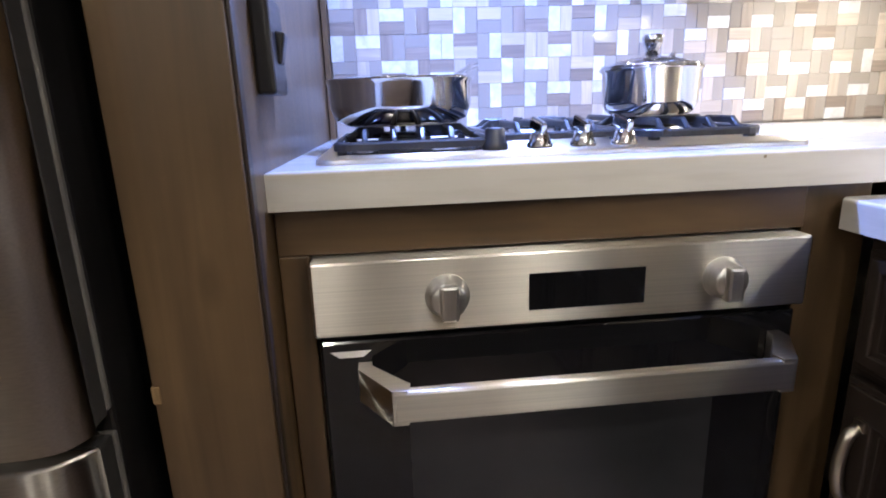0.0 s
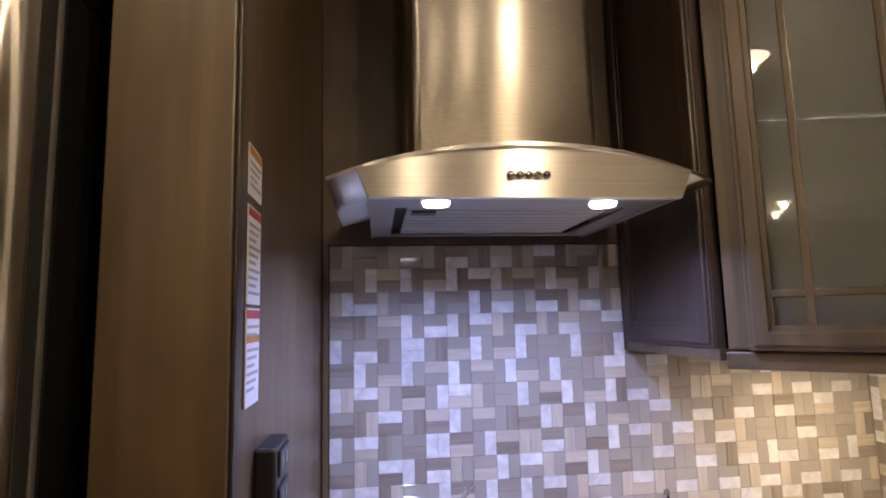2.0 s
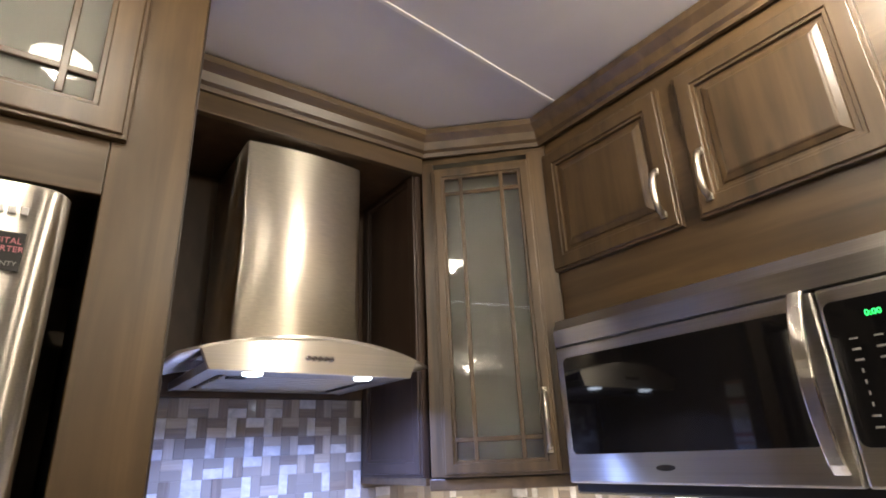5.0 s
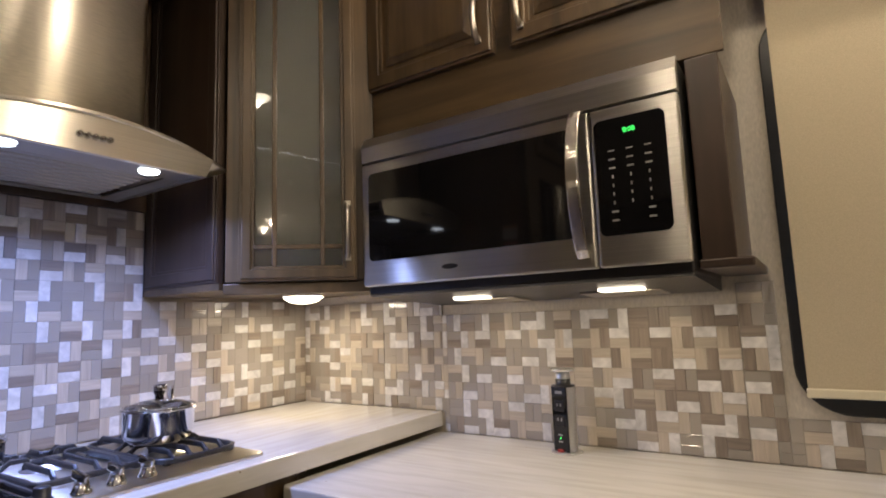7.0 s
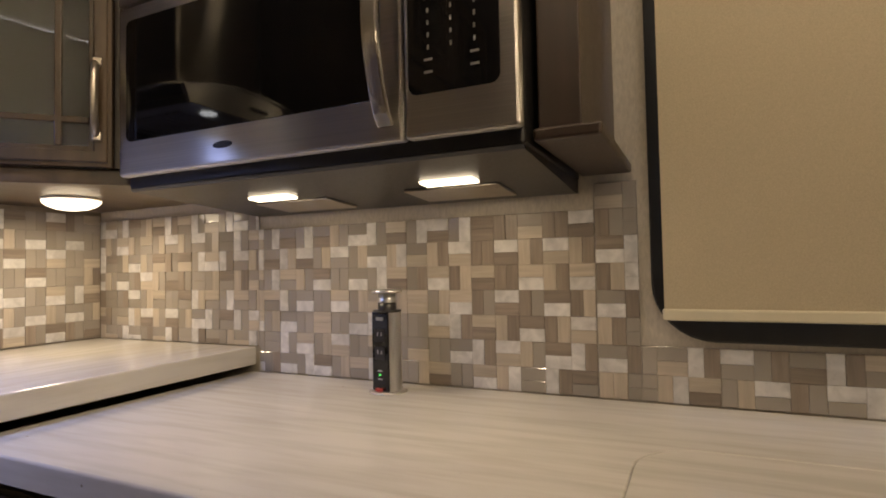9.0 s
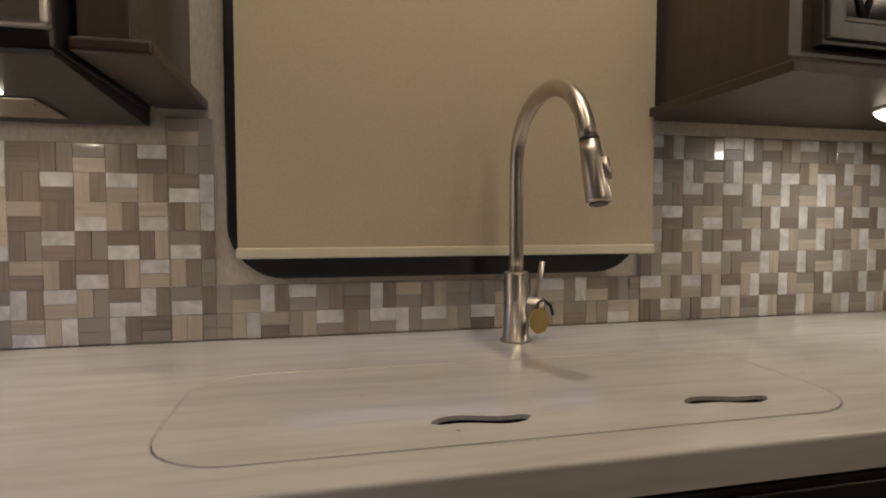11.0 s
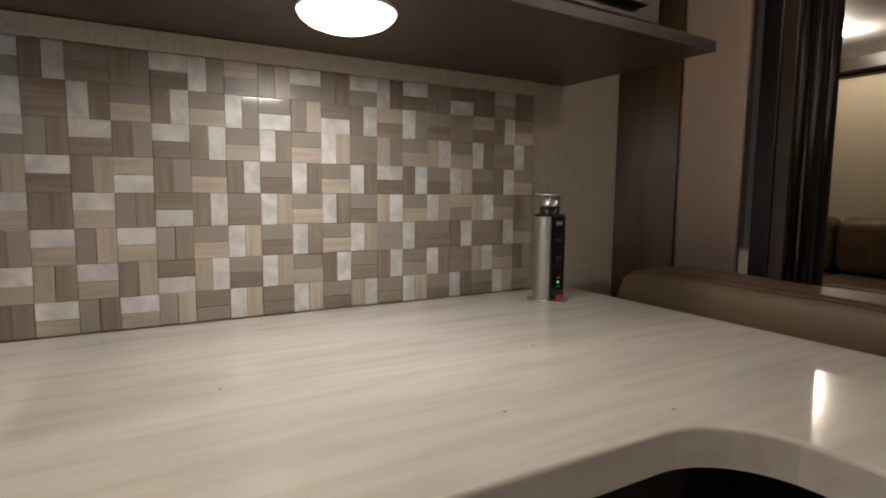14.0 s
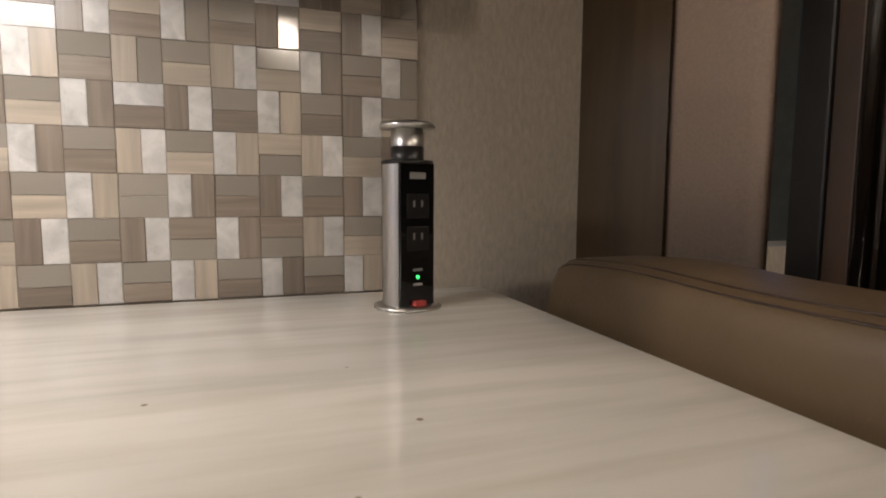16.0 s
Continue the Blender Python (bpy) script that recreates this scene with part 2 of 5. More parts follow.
floor_mat = material("brown_floor_plank", (0.20, 0.15, 0.11), 0.45, grain=(2, 20, 2), amount=0.15, fine=120, bump=0.05)
plain_wall = material("beige_wall_board", (0.29, 0.24, 0.185), 0.8, grain=(30, 30, 30), amount=0.05, fine=200, bump=0.1)
dark_panel = material("dark_brown_panelling", (0.085, 0.062, 0.045), 0.6, grain=(14, 14, 1.2), amount=0.15, fine=150, bump=0.05)
frost = material("frosted_back_panel", (0.37, 0.375, 0.325), 0.55, grain=(5, 5, 5), amount=0.04, fine=60, bump=0.0)
paper = material("white_label_paper", (0.72, 0.70, 0.68), 0.7, amount=0.03, bump=0.0)
orange = material("orange_label_ink", (0.55, 0.22, 0.05), 0.7, amount=0.03, bump=0.0)
red = material("red_label_ink", (0.45, 0.06, 0.05), 0.7, amount=0.03, bump=0.0)
grey_ink = material("grey_label_ink", (0.35, 0.34, 0.33), 0.7, amount=0.03, bump=0.0)
white_ink = material("pale_panel_ink", (0.30, 0.295, 0.28), 0.6, amount=0.02, bump=0.0)
pink_ink = material("pink_panel_ink", (0.62, 0.22, 0.26), 0.6, amount=0.02, bump=0.0)
brass = material("dull_brass_tag", (0.46, 0.34, 0.12), 0.42, 0.7, amount=0.12, bump=0.03)
clear = glass("clear_glass")
# oven window glass, its pale grey reflection put into a lighter colour
oven_glass = material("lightened_oven_glass", (0.030, 0.030, 0.032), 0.03, grain=(3, 3, 3), amount=0.2, fine=20, bump=0.0)
diffuser_cool = glowing("cool_lamp_lens", (0.80, 0.88, 1.0), 9.0)
diffuser_warm = glowing("warm_lamp_lens", (1.0, 0.88, 0.70), 6.0)
diffuser_room = glowing("ceiling_lamp_lens", (1.0, 0.88, 0.70), 25.0)
diffuser_strip = glowing("strip_lamp_lens", (0.78, 0.86, 1.0), 6.0)
led_green = glowing("green_led", (0.05, 0.9, 0.15), 2.2)

# ---- building helpers ----
BASE = {}


def add(dst, src, m=None):
    """Joins the bmesh src into dst."""
    if m is not None:
        bmesh.ops.transform(src, matrix=m, verts=src.verts)
    me = bpy.data.meshes.new("join")
    src.to_mesh(me)
    src.free()
    dst.from_mesh(me)
    bpy.data.meshes.remove(me)
    return dst


def box(x0, x1, y0, y1, z0, z1, bevel=0.0, seg=2, into=None, m=None):
    bm = bmesh.new()
    bmesh.ops.create_cube(bm, size=1)
    for v in bm.verts:
        v.co = (x0 + (v.co.x + 0.5) * (x1 - x0), y0 + (v.co.y + 0.5) * (y1 - y0), z0 + (v.co.z + 0.5) * (z1 - z0))
    if bevel:
        bmesh.ops.bevel(bm, geom=bm.edges[:], offset=bevel, segments=seg, profile=0.5, affect="EDGES")
    if into is None:
        return add(bmesh.new(), bm, m)
    return add(into, bm, m)


def lathe(profile, seg=32, into=None, m=None):
    """A turned body round z from (radius, height) pairs."""
    bm = bmesh.new()
    rings = []
    for r, z in profile:
        if r < 1e-6:
            rings.append([bm.verts.new((0, 0, z))])
        else:
            rings.append([bm.verts.new((r * math.cos(2 * math.pi * k / seg), r * math.sin(2 * math.pi * k / seg), z)) for k in range(seg)])
    for a, b in zip(rings, rings[1:]):
        for k in range(seg):
            j = (k + 1) % seg
            if len(a) == 1 and len(b) == 1:
                continue
            if len(a) == 1:
                bm.faces.new((a[0], b[k], b[j]))
            elif len(b) == 1:
                bm.faces.new((a[k], a[j], b[0]))
            else:
                bm.faces.new((a[k], a[j], b[j], b[k]))
    for f in bm.faces:
        f.smooth = True
    bmesh.ops.recalc_face_normals(bm, faces=bm.faces[:])
    return add(into if into is not None else bmesh.new(), bm, m)


def tube(points, radius, seg=12, into=None, m=None, flat=1.0, caps=True):
    """A round bar along points; radius may be a list; flat squeezes it across."""
    pts = [Vector(p) for p in points]
    bm = bmesh.new()
    rings, side = [], None
    for k, p in enumerate(pts):
        way = (pts[min(k + 1, len(pts) - 1)] - pts[max(k - 1, 0)]).normalized()
        if side is None:
            side = way.orthogonal().normalized()
        side = (side - way * side.dot(way)).normalized()
        up = way.cross(side)
        r = radius[k] if isinstance(radius, (list, tuple)) else radius
        rings.append([bm.verts.new(p + r * (math.cos(2 * math.pi * j / seg) * side + flat * math.sin(2 * math.pi * j / seg) * up)) for j in range(seg)])
    for a, b in zip(rings, rings[1:]):
        for j in range(seg):
            bm.faces.new((a[j], a[(j + 1) % seg], b[(j + 1) % seg], b[j]))
    for f in bm.faces:
        f.smooth = True
    if caps:
        bm.faces.new(rings[0][::-1])
        bm.faces.new(rings[-1])
    bmesh.ops.recalc_face_normals(bm, faces=bm.faces[:])
    return add(into if into is not None else bmesh.new(), bm, m)


def prism(outline, z0, z1, bevel=0.0, into=None, m=None, holes=()):
    """An upright body over a flat outline, with holes through it."""
    bm = bmesh.new()
    edges = []
    for loop in (outline, *holes):
        vs = [bm.verts.new((x, y, z0)) for x, y in loop]
        edges += [bm.edges.new((a, b)) for a, b in zip(vs, vs[1:] + vs[:1])]
    bmesh.ops.triangle_fill(bm, use_beauty=True, use_dissolve=False, edges=edges)
    bottom = bm.faces[:]
    res = bmesh.ops.extrude_face_region(bm, geom=bottom)
    for v in res["geom"]:
        if isinstance(v, bmesh.types.BMVert):
            v.co.z = z1
    bmesh.ops.recalc_face_normals(bm, faces=bm.faces[:])
    if bevel:
        top = [e for e in bm.edges if all(abs(v.co.z - z1) < 1e-6 for v in e.verts) and e.is_manifold and e.calc_face_angle(0) > 0.5]
        bmesh.ops.bevel(bm, geom=top, offset=bevel, segments=3, profile=0.5, affect="EDGES")
    return add(into if into is not None else bmesh.new(), bm, m)


def rounded(x0, x1, y0, y1, r, seg=8):
    pts = []
    for cx, cy, a in ((x1 - r, y1 - r, 0), (x0 + r, y1 - r, 90), (x0 + r, y0 + r, 180), (x1 - r, y0 + r, 270)):
        pts += [(cx + r * math.cos(radians(a + 90 * k / seg)), cy + r * math.sin(radians(a + 90 * k / seg))) for k in range(seg + 1)]
    return pts


def sweep(profile, path, into=None):
    """A moulding: the profile (out, up) swept along corners (x, y, z); out is to the right of the way."""
    pts = [Vector(p) for p in path]
    bm = bmesh.new()
    rings = []
    for k, p in enumerate(pts):
        a = (p - pts[k - 1]).normalized() if k else (pts[1] - p).normalized()
        b = (pts[k + 1] - p).normalized() if k + 1 < len(pts) else a
        na, nb = Vector((a.y, -a.x, 0)), Vector((b.y, -b.x, 0))
        mid = (na + nb).normalized()
        mid /= max(mid.dot(na), 0.3)
        rings.append([bm.verts.new(p + mid * o + Vector((0, 0, u))) for o, u in profile])
    for a, b in zip(rings, rings[1:]):
        for j in range(len(profile)):
            i = (j + 1) % len(profile)
            bm.faces.new((a[j], a[i], b[i], b[j]))
    bm.faces.new(rings[0][::-1])
    bm.faces.new(rings[-1])
    bmesh.ops.recalc_face_normals(bm, faces=bm.faces[:])
    return add(into if into is not None else bmesh.new(), bm)


def facing(origin, right):
    """Axes of an upright surface: right along it, up, and out of it."""
    u = Vector(right).normalized()
    v = Vector((0, 0, 1))
    n = u.cross(v)
    return Matrix.Translation(origin) @ Matrix(((u.x, v.x, n.x, 0), (u.y, v.y, n.y, 0), (u.z, v.z, n.z, 0), (0, 0, 0, 1)))


def mesh_of(name, bm, mat):
    me = bpy.data.meshes.new(name)
    bm.to_mesh(me)
    bm.free()
    me.materials.append(mat)
    return me


def thing(name, label, category, base, group="", kind=""):
    ob = new(name)
    ob.empty_display_size = 0.05
    ob.location = base
    BASE[ob] = Vector(base)
    return tagged(ob, label, category, group, kind)


def part(name, bm, mat, parent, label=""):
    """One mesh under a thing or a part; bm is in world metres."""
    bmesh.ops.translate(bm, verts=bm.verts, vec=-BASE[parent])
    ob = new(name, mesh_of(name, bm, mat))
    ob.parent = parent
    BASE[ob] = BASE[parent]
    return tagged(ob, label)


def solo(name, bm, mat, label, category, base=(0, 0, 0), group="", kind=""):
    """A thing that is one mesh."""
    bmesh.ops.translate(bm, verts=bm.verts, vec=-Vector(base))
    ob = new(name, mesh_of(name, bm, mat))
    ob.location = base
    BASE[ob] = Vector(base)
    return tagged(ob, label, category, group, kind)


def lettering(text, size, m, depth=0.0004):
    """Text as a bmesh, lying in the plane of m, centred."""
    cu = bpy.data.curves.new("lettering", "FONT")
    cu.body, cu.size, cu.align_x, cu.align_y, cu.extrude = text, size, "CENTER", "CENTER", depth
    ob = bpy.data.objects.new("lettering", cu)
    scene.collection.objects.link(ob)
    bpy.context.view_layer.update()
    me = bpy.data.meshes.new_from_object(ob.evaluated_get(bpy.context.evaluated_depsgraph_get()))
    bpy.data.objects.remove(ob)
    bpy.data.curves.remove(cu)
    bm = bmesh.new()
    bm.from_mesh(me)
    bpy.data.meshes.remove(me)
    bmesh.ops.transform(bm, matrix=m, verts=bm.verts)
    return bm


def door_frame(m, w, h, t=0.02, stile=0.055):
    """The frame of a door in its own axes from (0, 0) to (w, h), stepped at its inner and outer edges."""
    s = stile
    ring = lambda d: [(d, d), (w - d, d), (w - d, h - d), (d, h - d)]
    bm = prism(ring(0), 0, t - 0.005, 0.0015, holes=(ring(s)[::-1],))
    prism(ring(0.007), t - 0.0052, t, 0.003, into=bm, holes=(ring(s - 0.008)[::-1],))
    bmesh.ops.transform(bm, matrix=m, verts=bm.verts)
    return bm


def door_field(m, w, h, t=0.02, stile=0.055, raised=True):
    """The panel inside a door frame, bevelled up to a raised field."""
    s, lo, hi = stile - 0.002, t - 0.013, t - 0.003
    rings = [(s, 0.002), (s, lo), (s + 0.012, lo)]
    rings += [(s + 0.014, lo + 0.003), (s + 0.026, hi - 0.003), (s + 0.029, hi - 0.001), (s + 0.033, hi)] if raised else []
    bm = bmesh.new()
    loops = [[bm.verts.new(p) for p in ((d, d, z), (w - d, d, z), (w - d, h - d, z), (d, h - d, z))] for d, z in rings]
    for a, b in zip(loops, loops[1:]):
        for j in range(4):
            bm.faces.new((a[j], a[(j + 1) % 4], b[(j + 1) % 4], b[j]))
    bm.faces.new(loops[-1])
    bm.faces.new(loops[0][::-1])
    bmesh.ops.recalc_face_normals(bm, faces=bm.faces[:])
    bmesh.ops.transform(bm, matrix=m, verts=bm.verts)
    return bm


def panelled_door(m, w, h, mat, parent, name="door", t=0.02, stile=0.055, raised=True):
    d = part(name, door_frame(m, w, h, t, stile), mat, parent)
    part("field", door_field(m, w, h, t, stile, raised), mat, d)
    return d


def glazed_door(m, w, h, mat, parent, t=0.02, stile=0.055, gap=0.045, bar=0.012):
    """A framed door with thin bars set in from each edge of its pane."""
    d = part("door", door_frame(m, w, h, t, stile), mat, parent)
    for x in (stile + gap, w - stile - gap):
        part("glazing_bar", box(x - bar / 2, x + bar / 2, stile - 0.001, h - stile + 0.001, t - 0.010, t - 0.002, 0.002, m=m), mat, d)
    for y in (stile + gap, h - stile - gap):
        part("glazing_bar", box(stile - 0.001, w - stile + 0.001, y - bar / 2, y + bar / 2, t - 0.0105, t - 0.0025, 0.002, m=m), mat, d)
    return d


def pull(m, length=0.11, out=0.028):
    """An arched flat bar handle, upright in its own axes, centred."""
    pts = []
    for k in range(13):
        a = -1 + 2 * k / 12
        pts.append((0, a * length / 2, out * (1 - a * a) ** 0.5 * 0.75 + (0.004 if abs(a) < 0.99 else 0.0)))
    bm = tube(pts, 0.0075, 10, flat=0.6)
    for s in (-1, 1):
        box(-0.008, 0.008, s * length / 2 - 0.008, s * length / 2 + 0.008, 0, 0.007, 0.002, into=bm)
    bmesh.ops.transform(bm, matrix=m, verts=bm.verts)
    return bm

# ---- the room ----
CEIL = 2.335
NY, EX = 1.230, 1.157          # plaster faces of the north and east walls
TN, TE = 1.223, 1.150          # tile faces
WIN = (-1.090, -0.292, 1.025, 1.90)  # window: y from, y to, z from, z to

ST = "structure"
solo("floor", box(-3.8, 3.4, -6.6, 1.45, -0.05, 0.0), floor_mat, "brown wood-look floor planks of the trailer", "floor", kind=ST)
solo("ceiling", box(-3.8, 3.4, -6.6, 1.45, CEIL, CEIL + 0.05), ceiling_mat, "pale ceiling boards joined by a narrow strip", "ceiling", kind=ST)
bm = box(-0.55, 0.90, -0.0055, 0.0055, CEIL - 0.004, CEIL - 0.0005, 0.001, m=pose(0.20, 0.4475, 0, 0, 0, 6.1))
solo("ceiling_seam_trim", bm, seam_mat, "thin white strip over a ceiling joint", "trim", kind=ST)
strip = thing("light_strip", "slim cool white lit strip along the ceiling", "lamp", (-0.90, -0.85, CEIL))
part("channel", box(-0.010, 0.010, -0.97, 0.97, -0.006, -0.0005, 0.001, m=pose(-0.90, -0.85, CEIL, 0, 0, 10.8)), seam_mat, strip)
part("diffuser", box(-0.006, 0.006, -0.96, 0.96, -0.009, -0.0062, 0.001, m=pose(-0.90, -0.85, CEIL, 0, 0, 10.8)), diffuser_strip, strip, "lit cool white diffuser")
solo("wall_north", box(-3.8, 1.30, NY, 1.35, 0, CEIL), plain_wall, "kitchen wall behind the cooktop", "wall", kind=ST)
# east wall in four pieces round the window
GAP = (WIN[0] + 0.020, WIN[1] - 0.024, WIN[2] + 0.026, WIN[3] - 0.012)  # opening behind the frame
bm = box(EX, 1.25, GAP[1], NY, 0, CEIL)
box(EX, 1.25, -2.30, GAP[0], 0, CEIL, into=bm)
box(EX, 1.25, GAP[0], GAP[1], 0, GAP[2], into=bm)
box(EX, 1.25, GAP[0], GAP[1], GAP[3], CEIL, into=bm)
# the side window's opening
box(EX, 1.25, -2.98, -2.91, 0, CEIL, into=bm)
box(EX, 1.25, -2.91, -2.30, 0, 0.95, into=bm)
box(EX, 1.25, -2.91, -2.30, 1.98, CEIL, into=bm)
solo("wall_east", bm, wallpaper, "wall covered in woven beige wallpaper", "wall", kind=ST)
# unseen closing wall, kept dark to cut fill light and steel reflections
solo("wall_west", box(-3.9, -3.8, -6.6, 1.45, 0, CEIL), dark_panel, "plain dark brown wall panelling", "wall", kind=ST)
solo("wall_south", box(-3.8, 3.4, -6.7, -6.6, 0, CEIL), dark_panel, "plain dark brown wall panelling", "wall", kind=ST)
solo("wall_far_east", box(3.4, 3.5, -6.6, -2.98, 0, CEIL), plain_wall, "plain beige wall board", "wall", kind=ST)
solo("wall_slide", box(1.25, 3.4, -3.06, -2.98, 0, CEIL), plain_wall, "plain beige wall board", "wall", kind=ST)

# window over the sink, dark rounded frame, blue dusk outside
win = thing("window_1", "dark-framed window with rounded corners over the sink", "window", (EX, -0.70, WIN[2]), kind=ST)
mw_ = facing((EX, 0, 0), (0, -1, 0))


def frame_ring(y0, y1, z0, z1, wide, deep, r, x):
    outer = [(-py, pz) for py, pz in rounded(y0, y1, z0, z1, r)]
    inner = [(-py, pz) for py, pz in rounded(y0 + wide, y1 - wide, z0 + wide, z1 - wide, max(r - wide, 0.01))]
    return prism(outer, 0, deep, 0.004, m=facing((x, 0, 0), (0, -1, 0)), holes=(inner,))


part("window_frame", frame_ring(WIN[0] - 0.012, WIN[1] + 0.008, WIN[2] - 0.006, WIN[3] + 0.02, 0.045, 0.016, 0.10, EX), black, win)
bm = prism([(-py, pz) for py, pz in rounded(WIN[0] + 0.02, WIN[1] - 0.02, WIN[2] + 0.02, WIN[3] - 0.02, 0.05)], -0.05, -0.045, m=mw_)
pane = part("pane", bm, clear, win)
pane.visible_shadow = False

# roller blind in front of the window
blind = thing("roller_blind", "beige fabric roller blind pulled down over the window", "blind", (1.12, -0.70, 1.06))
part("fabric", box(1.113, 1.1145, -1.110, -0.306, 1.075, 2.02), blind_mat, blind)
part("hem_bar", box(1.108, 1.119, -1.113, -0.303, 1.058, 1.077, 0.003), hem_mat, blind, "cream plastic hem bar")
part("roller", tube([(1.115, -1.110, 2.03), (1.115, -0.306, 2.03)], 0.02, 16), blind_mat, blind)

# ---- worktops ----
bm = prism([(-0.1305, 0.630), (TE - 0.001, 0.630), (TE - 0.001, TN - 0.001), (-0.1115, TN - 0.001)], 0.927, 0.970, 0.004)
solo("stove_worktop", bm, counter_mat_x, "cream streaked solid-surface worktop round the cooktop", "worktop", (0.5, 0.9, 0.934))

SINK = (0.607, 0.905, -1.074, -0.282)


def slot(cx, cy):
    """The wavy finger slot of the sink cover."""
    up, down = [], []
    for k in range(13):
        s = -1 + 2 * k / 12
        mid = 0.006 * math.sin(math.pi * s)
        half = 0.0115 * max(1 - abs(s) ** 6, 0.04) ** 0.5
        up.append((cx + mid + half, cy + s * 0.056))
        down.append((cx + mid - half, cy + s * 0.056))
    return up + down[::-1]


# outline of the sink worktop: straight run, then an inner curve to the peninsula
run = [(TE - 0.001, 0.640), (0.556, 0.640), (0.546, 0.630), (0.547, -1.660)]
for k in range(1, 9):
    a = math.pi / 2 * k / 8
    run.append((0.547 - 0.086 * (1 - math.cos(a)), -1.660 - 0.086 * math.sin(a)))
run += [(0.10, -1.748), (0.02, -1.765), (-0.03, -1.82), (-0.03, -2.02), (0.02, -2.08), (0.08, -2.094), (1.146, -2.094), (TE - 0.001, -2.09)]
hole = rounded(*SINK, 0.085, 8)
bm = prism(run, 0.872, 0.910, 0.004, holes=(hole,))
solo("sink_worktop", bm, counter_mat, "cream streaked solid-surface worktop with a cut-out for the sink", "worktop", (0.85, -0.7, 0.872))
g = 0.0009
cover = prism(rounded(SINK[0] + g, SINK[1] - g, SINK[2] + g, SINK[3] - g, 0.0835, 8), 0.9045, 0.9098, 0.0, holes=(slot(0.668, -0.614), slot(0.668, -0.920)))
solo("sink_cover", cover, counter_mat, "cream sink cover flush in the worktop with wavy finger slots", "sink cover", (0.75, -0.67, 0.899))
bm = box(SINK[0] - 0.02, SINK[1] + 0.02, SINK[2] - 0.02, SINK[3] + 0.02, 0.66, 0.665)
for x0, x1, y0, y1 in ((SINK[0] - 0.02, SINK[0] - 0.012, SINK[2] - 0.02, SINK[3] + 0.02), (SINK[1] + 0.012, SINK[1] + 0.02, SINK[2] - 0.02, SINK[3] + 0.02),
                       (SINK[0] - 0.012, SINK[1] + 0.012, SINK[2] - 0.02, SINK[2] - 0.012), (SINK[0] - 0.012, SINK[1] + 0.012, SINK[3] + 0.012, SINK[3] + 0.02)):
    box(x0, x1, y0, y1, 0.665, 0.871, into=bm)
bm2 = prism(rounded(SINK[0] - 0.02, SINK[1] + 0.02, SINK[2] - 0.02, SINK[3] + 0.02, 0.09), 0.8685, 0.8715, holes=(rounded(SINK[0] + 0.02, SINK[1] - 0.02, SINK[2] + 0.02, SINK[3] - 0.02, 0.08),))
sink = thing("sink", "steel sink bowl under the worktop", "sink", (0.75, -0.67, 0.66))
# the steel bowl is coloured black to hold the shade below the cover
part("bowl", bm, black, sink, "sink bowl, black for the shade under its cover")
part("ledge", box(SINK[0] - 0.012, SINK[0] + 0.012, SINK[2], SINK[3], 0.872, 0.9043, into=bm2), steel_y, sink)

# ---- base cabinets ----
solo("oven_cabinet", box(0.512, 0.60, 0.648, 1.22, 0.0, 0.9265, 0.002), wood_z,
     "brown stained cabinet round the oven", "cabinet", (0.2, 0.9, 0))
solo("oven_rail", box(-0.128, 0.512, 0.645, 0.665, 0.872, 0.9265, 0.002), wood_x, "brown stained rail over the oven", "rail", (0.2, 0.65, 0.872))
solo("oven_side_stile", box(-0.128, -0.094, 0.645, 0.665, 0.0, 0.872, 0.002), wood_z, "brown stained stile beside the oven", "stile", (-0.1, 0.65, 0))


def base_unit(y0, y1, drawer):
    cab = thing("base_cabinet", "dark stained base cabinet under the sink worktop", "cabinet", (0.8, (y0 + y1) / 2, 0), group="base cabinets under the sink worktop")
    part("body", box(0.600, 1.15, y0, y1, 0.10, 0.655 if SINK[2] < (y0 + y1) / 2 < SINK[3] else 0.871), wood_dark, cab)
    part("face_rail", box(0.585, 0.600, y0, y1, 0.10, 0.871, 0.002), wood_dark, cab)
    part("plinth", box(0.66, 1.15, y0, y1, 0.0, 0.10), black, cab)
    w = y1 - y0 - 0.03
    if drawer:
        dr = panelled_door(facing((0.585, y1 - 0.015, 0.700), (0, -1, 0)), w, 0.150, wood_dark, cab, "drawer_front", stile=0.032)
        part("handle", pull(facing((0.566, (y0 + y1) / 2, 0.775), (0, -1, 0)) @ pose(0, 0, 0, 0, 0, 90)), nickel, dr, "brushed nickel pull")
    d = panelled_door(facing((0.585, y1 - 0.015, 0.12), (0, -1, 0)), w, 0.565 if drawer else 0.735, wood_dark, cab)
    part("handle", pull(facing((0.566, y1 - 0.05, 0.58), (0, -1, 0))), nickel, d, "brushed nickel pull")
    return cab


for y0, y1, dr in ((0.17, 0.62, True), (-0.28, 0.169, True), (-0.67, -0.281, False), (-1.06, -0.671, False), (-1.60, -1.061, True)):
    base_unit(y0, y1, dr)
pen = thing("peninsula_base", "dark stained base under the worktop's peninsula", "cabinet", (0.6, -1.88, 0))
part("body", box(0.12, 1.15, -2.05, -1.82, 0.0, 0.871), wood_dark, pen)
panelled_door(facing((0.13, -1.82, 0.05), (-1, 0, 0)) @ pose(-0.40, 0, 0), 0.39, 0.80, wood_dark, pen, "panel")
part("corner_post", box(0.57, 0.62, -1.82, -1.60, 0.0, 0.871, 0.004), wood_dark, pen)

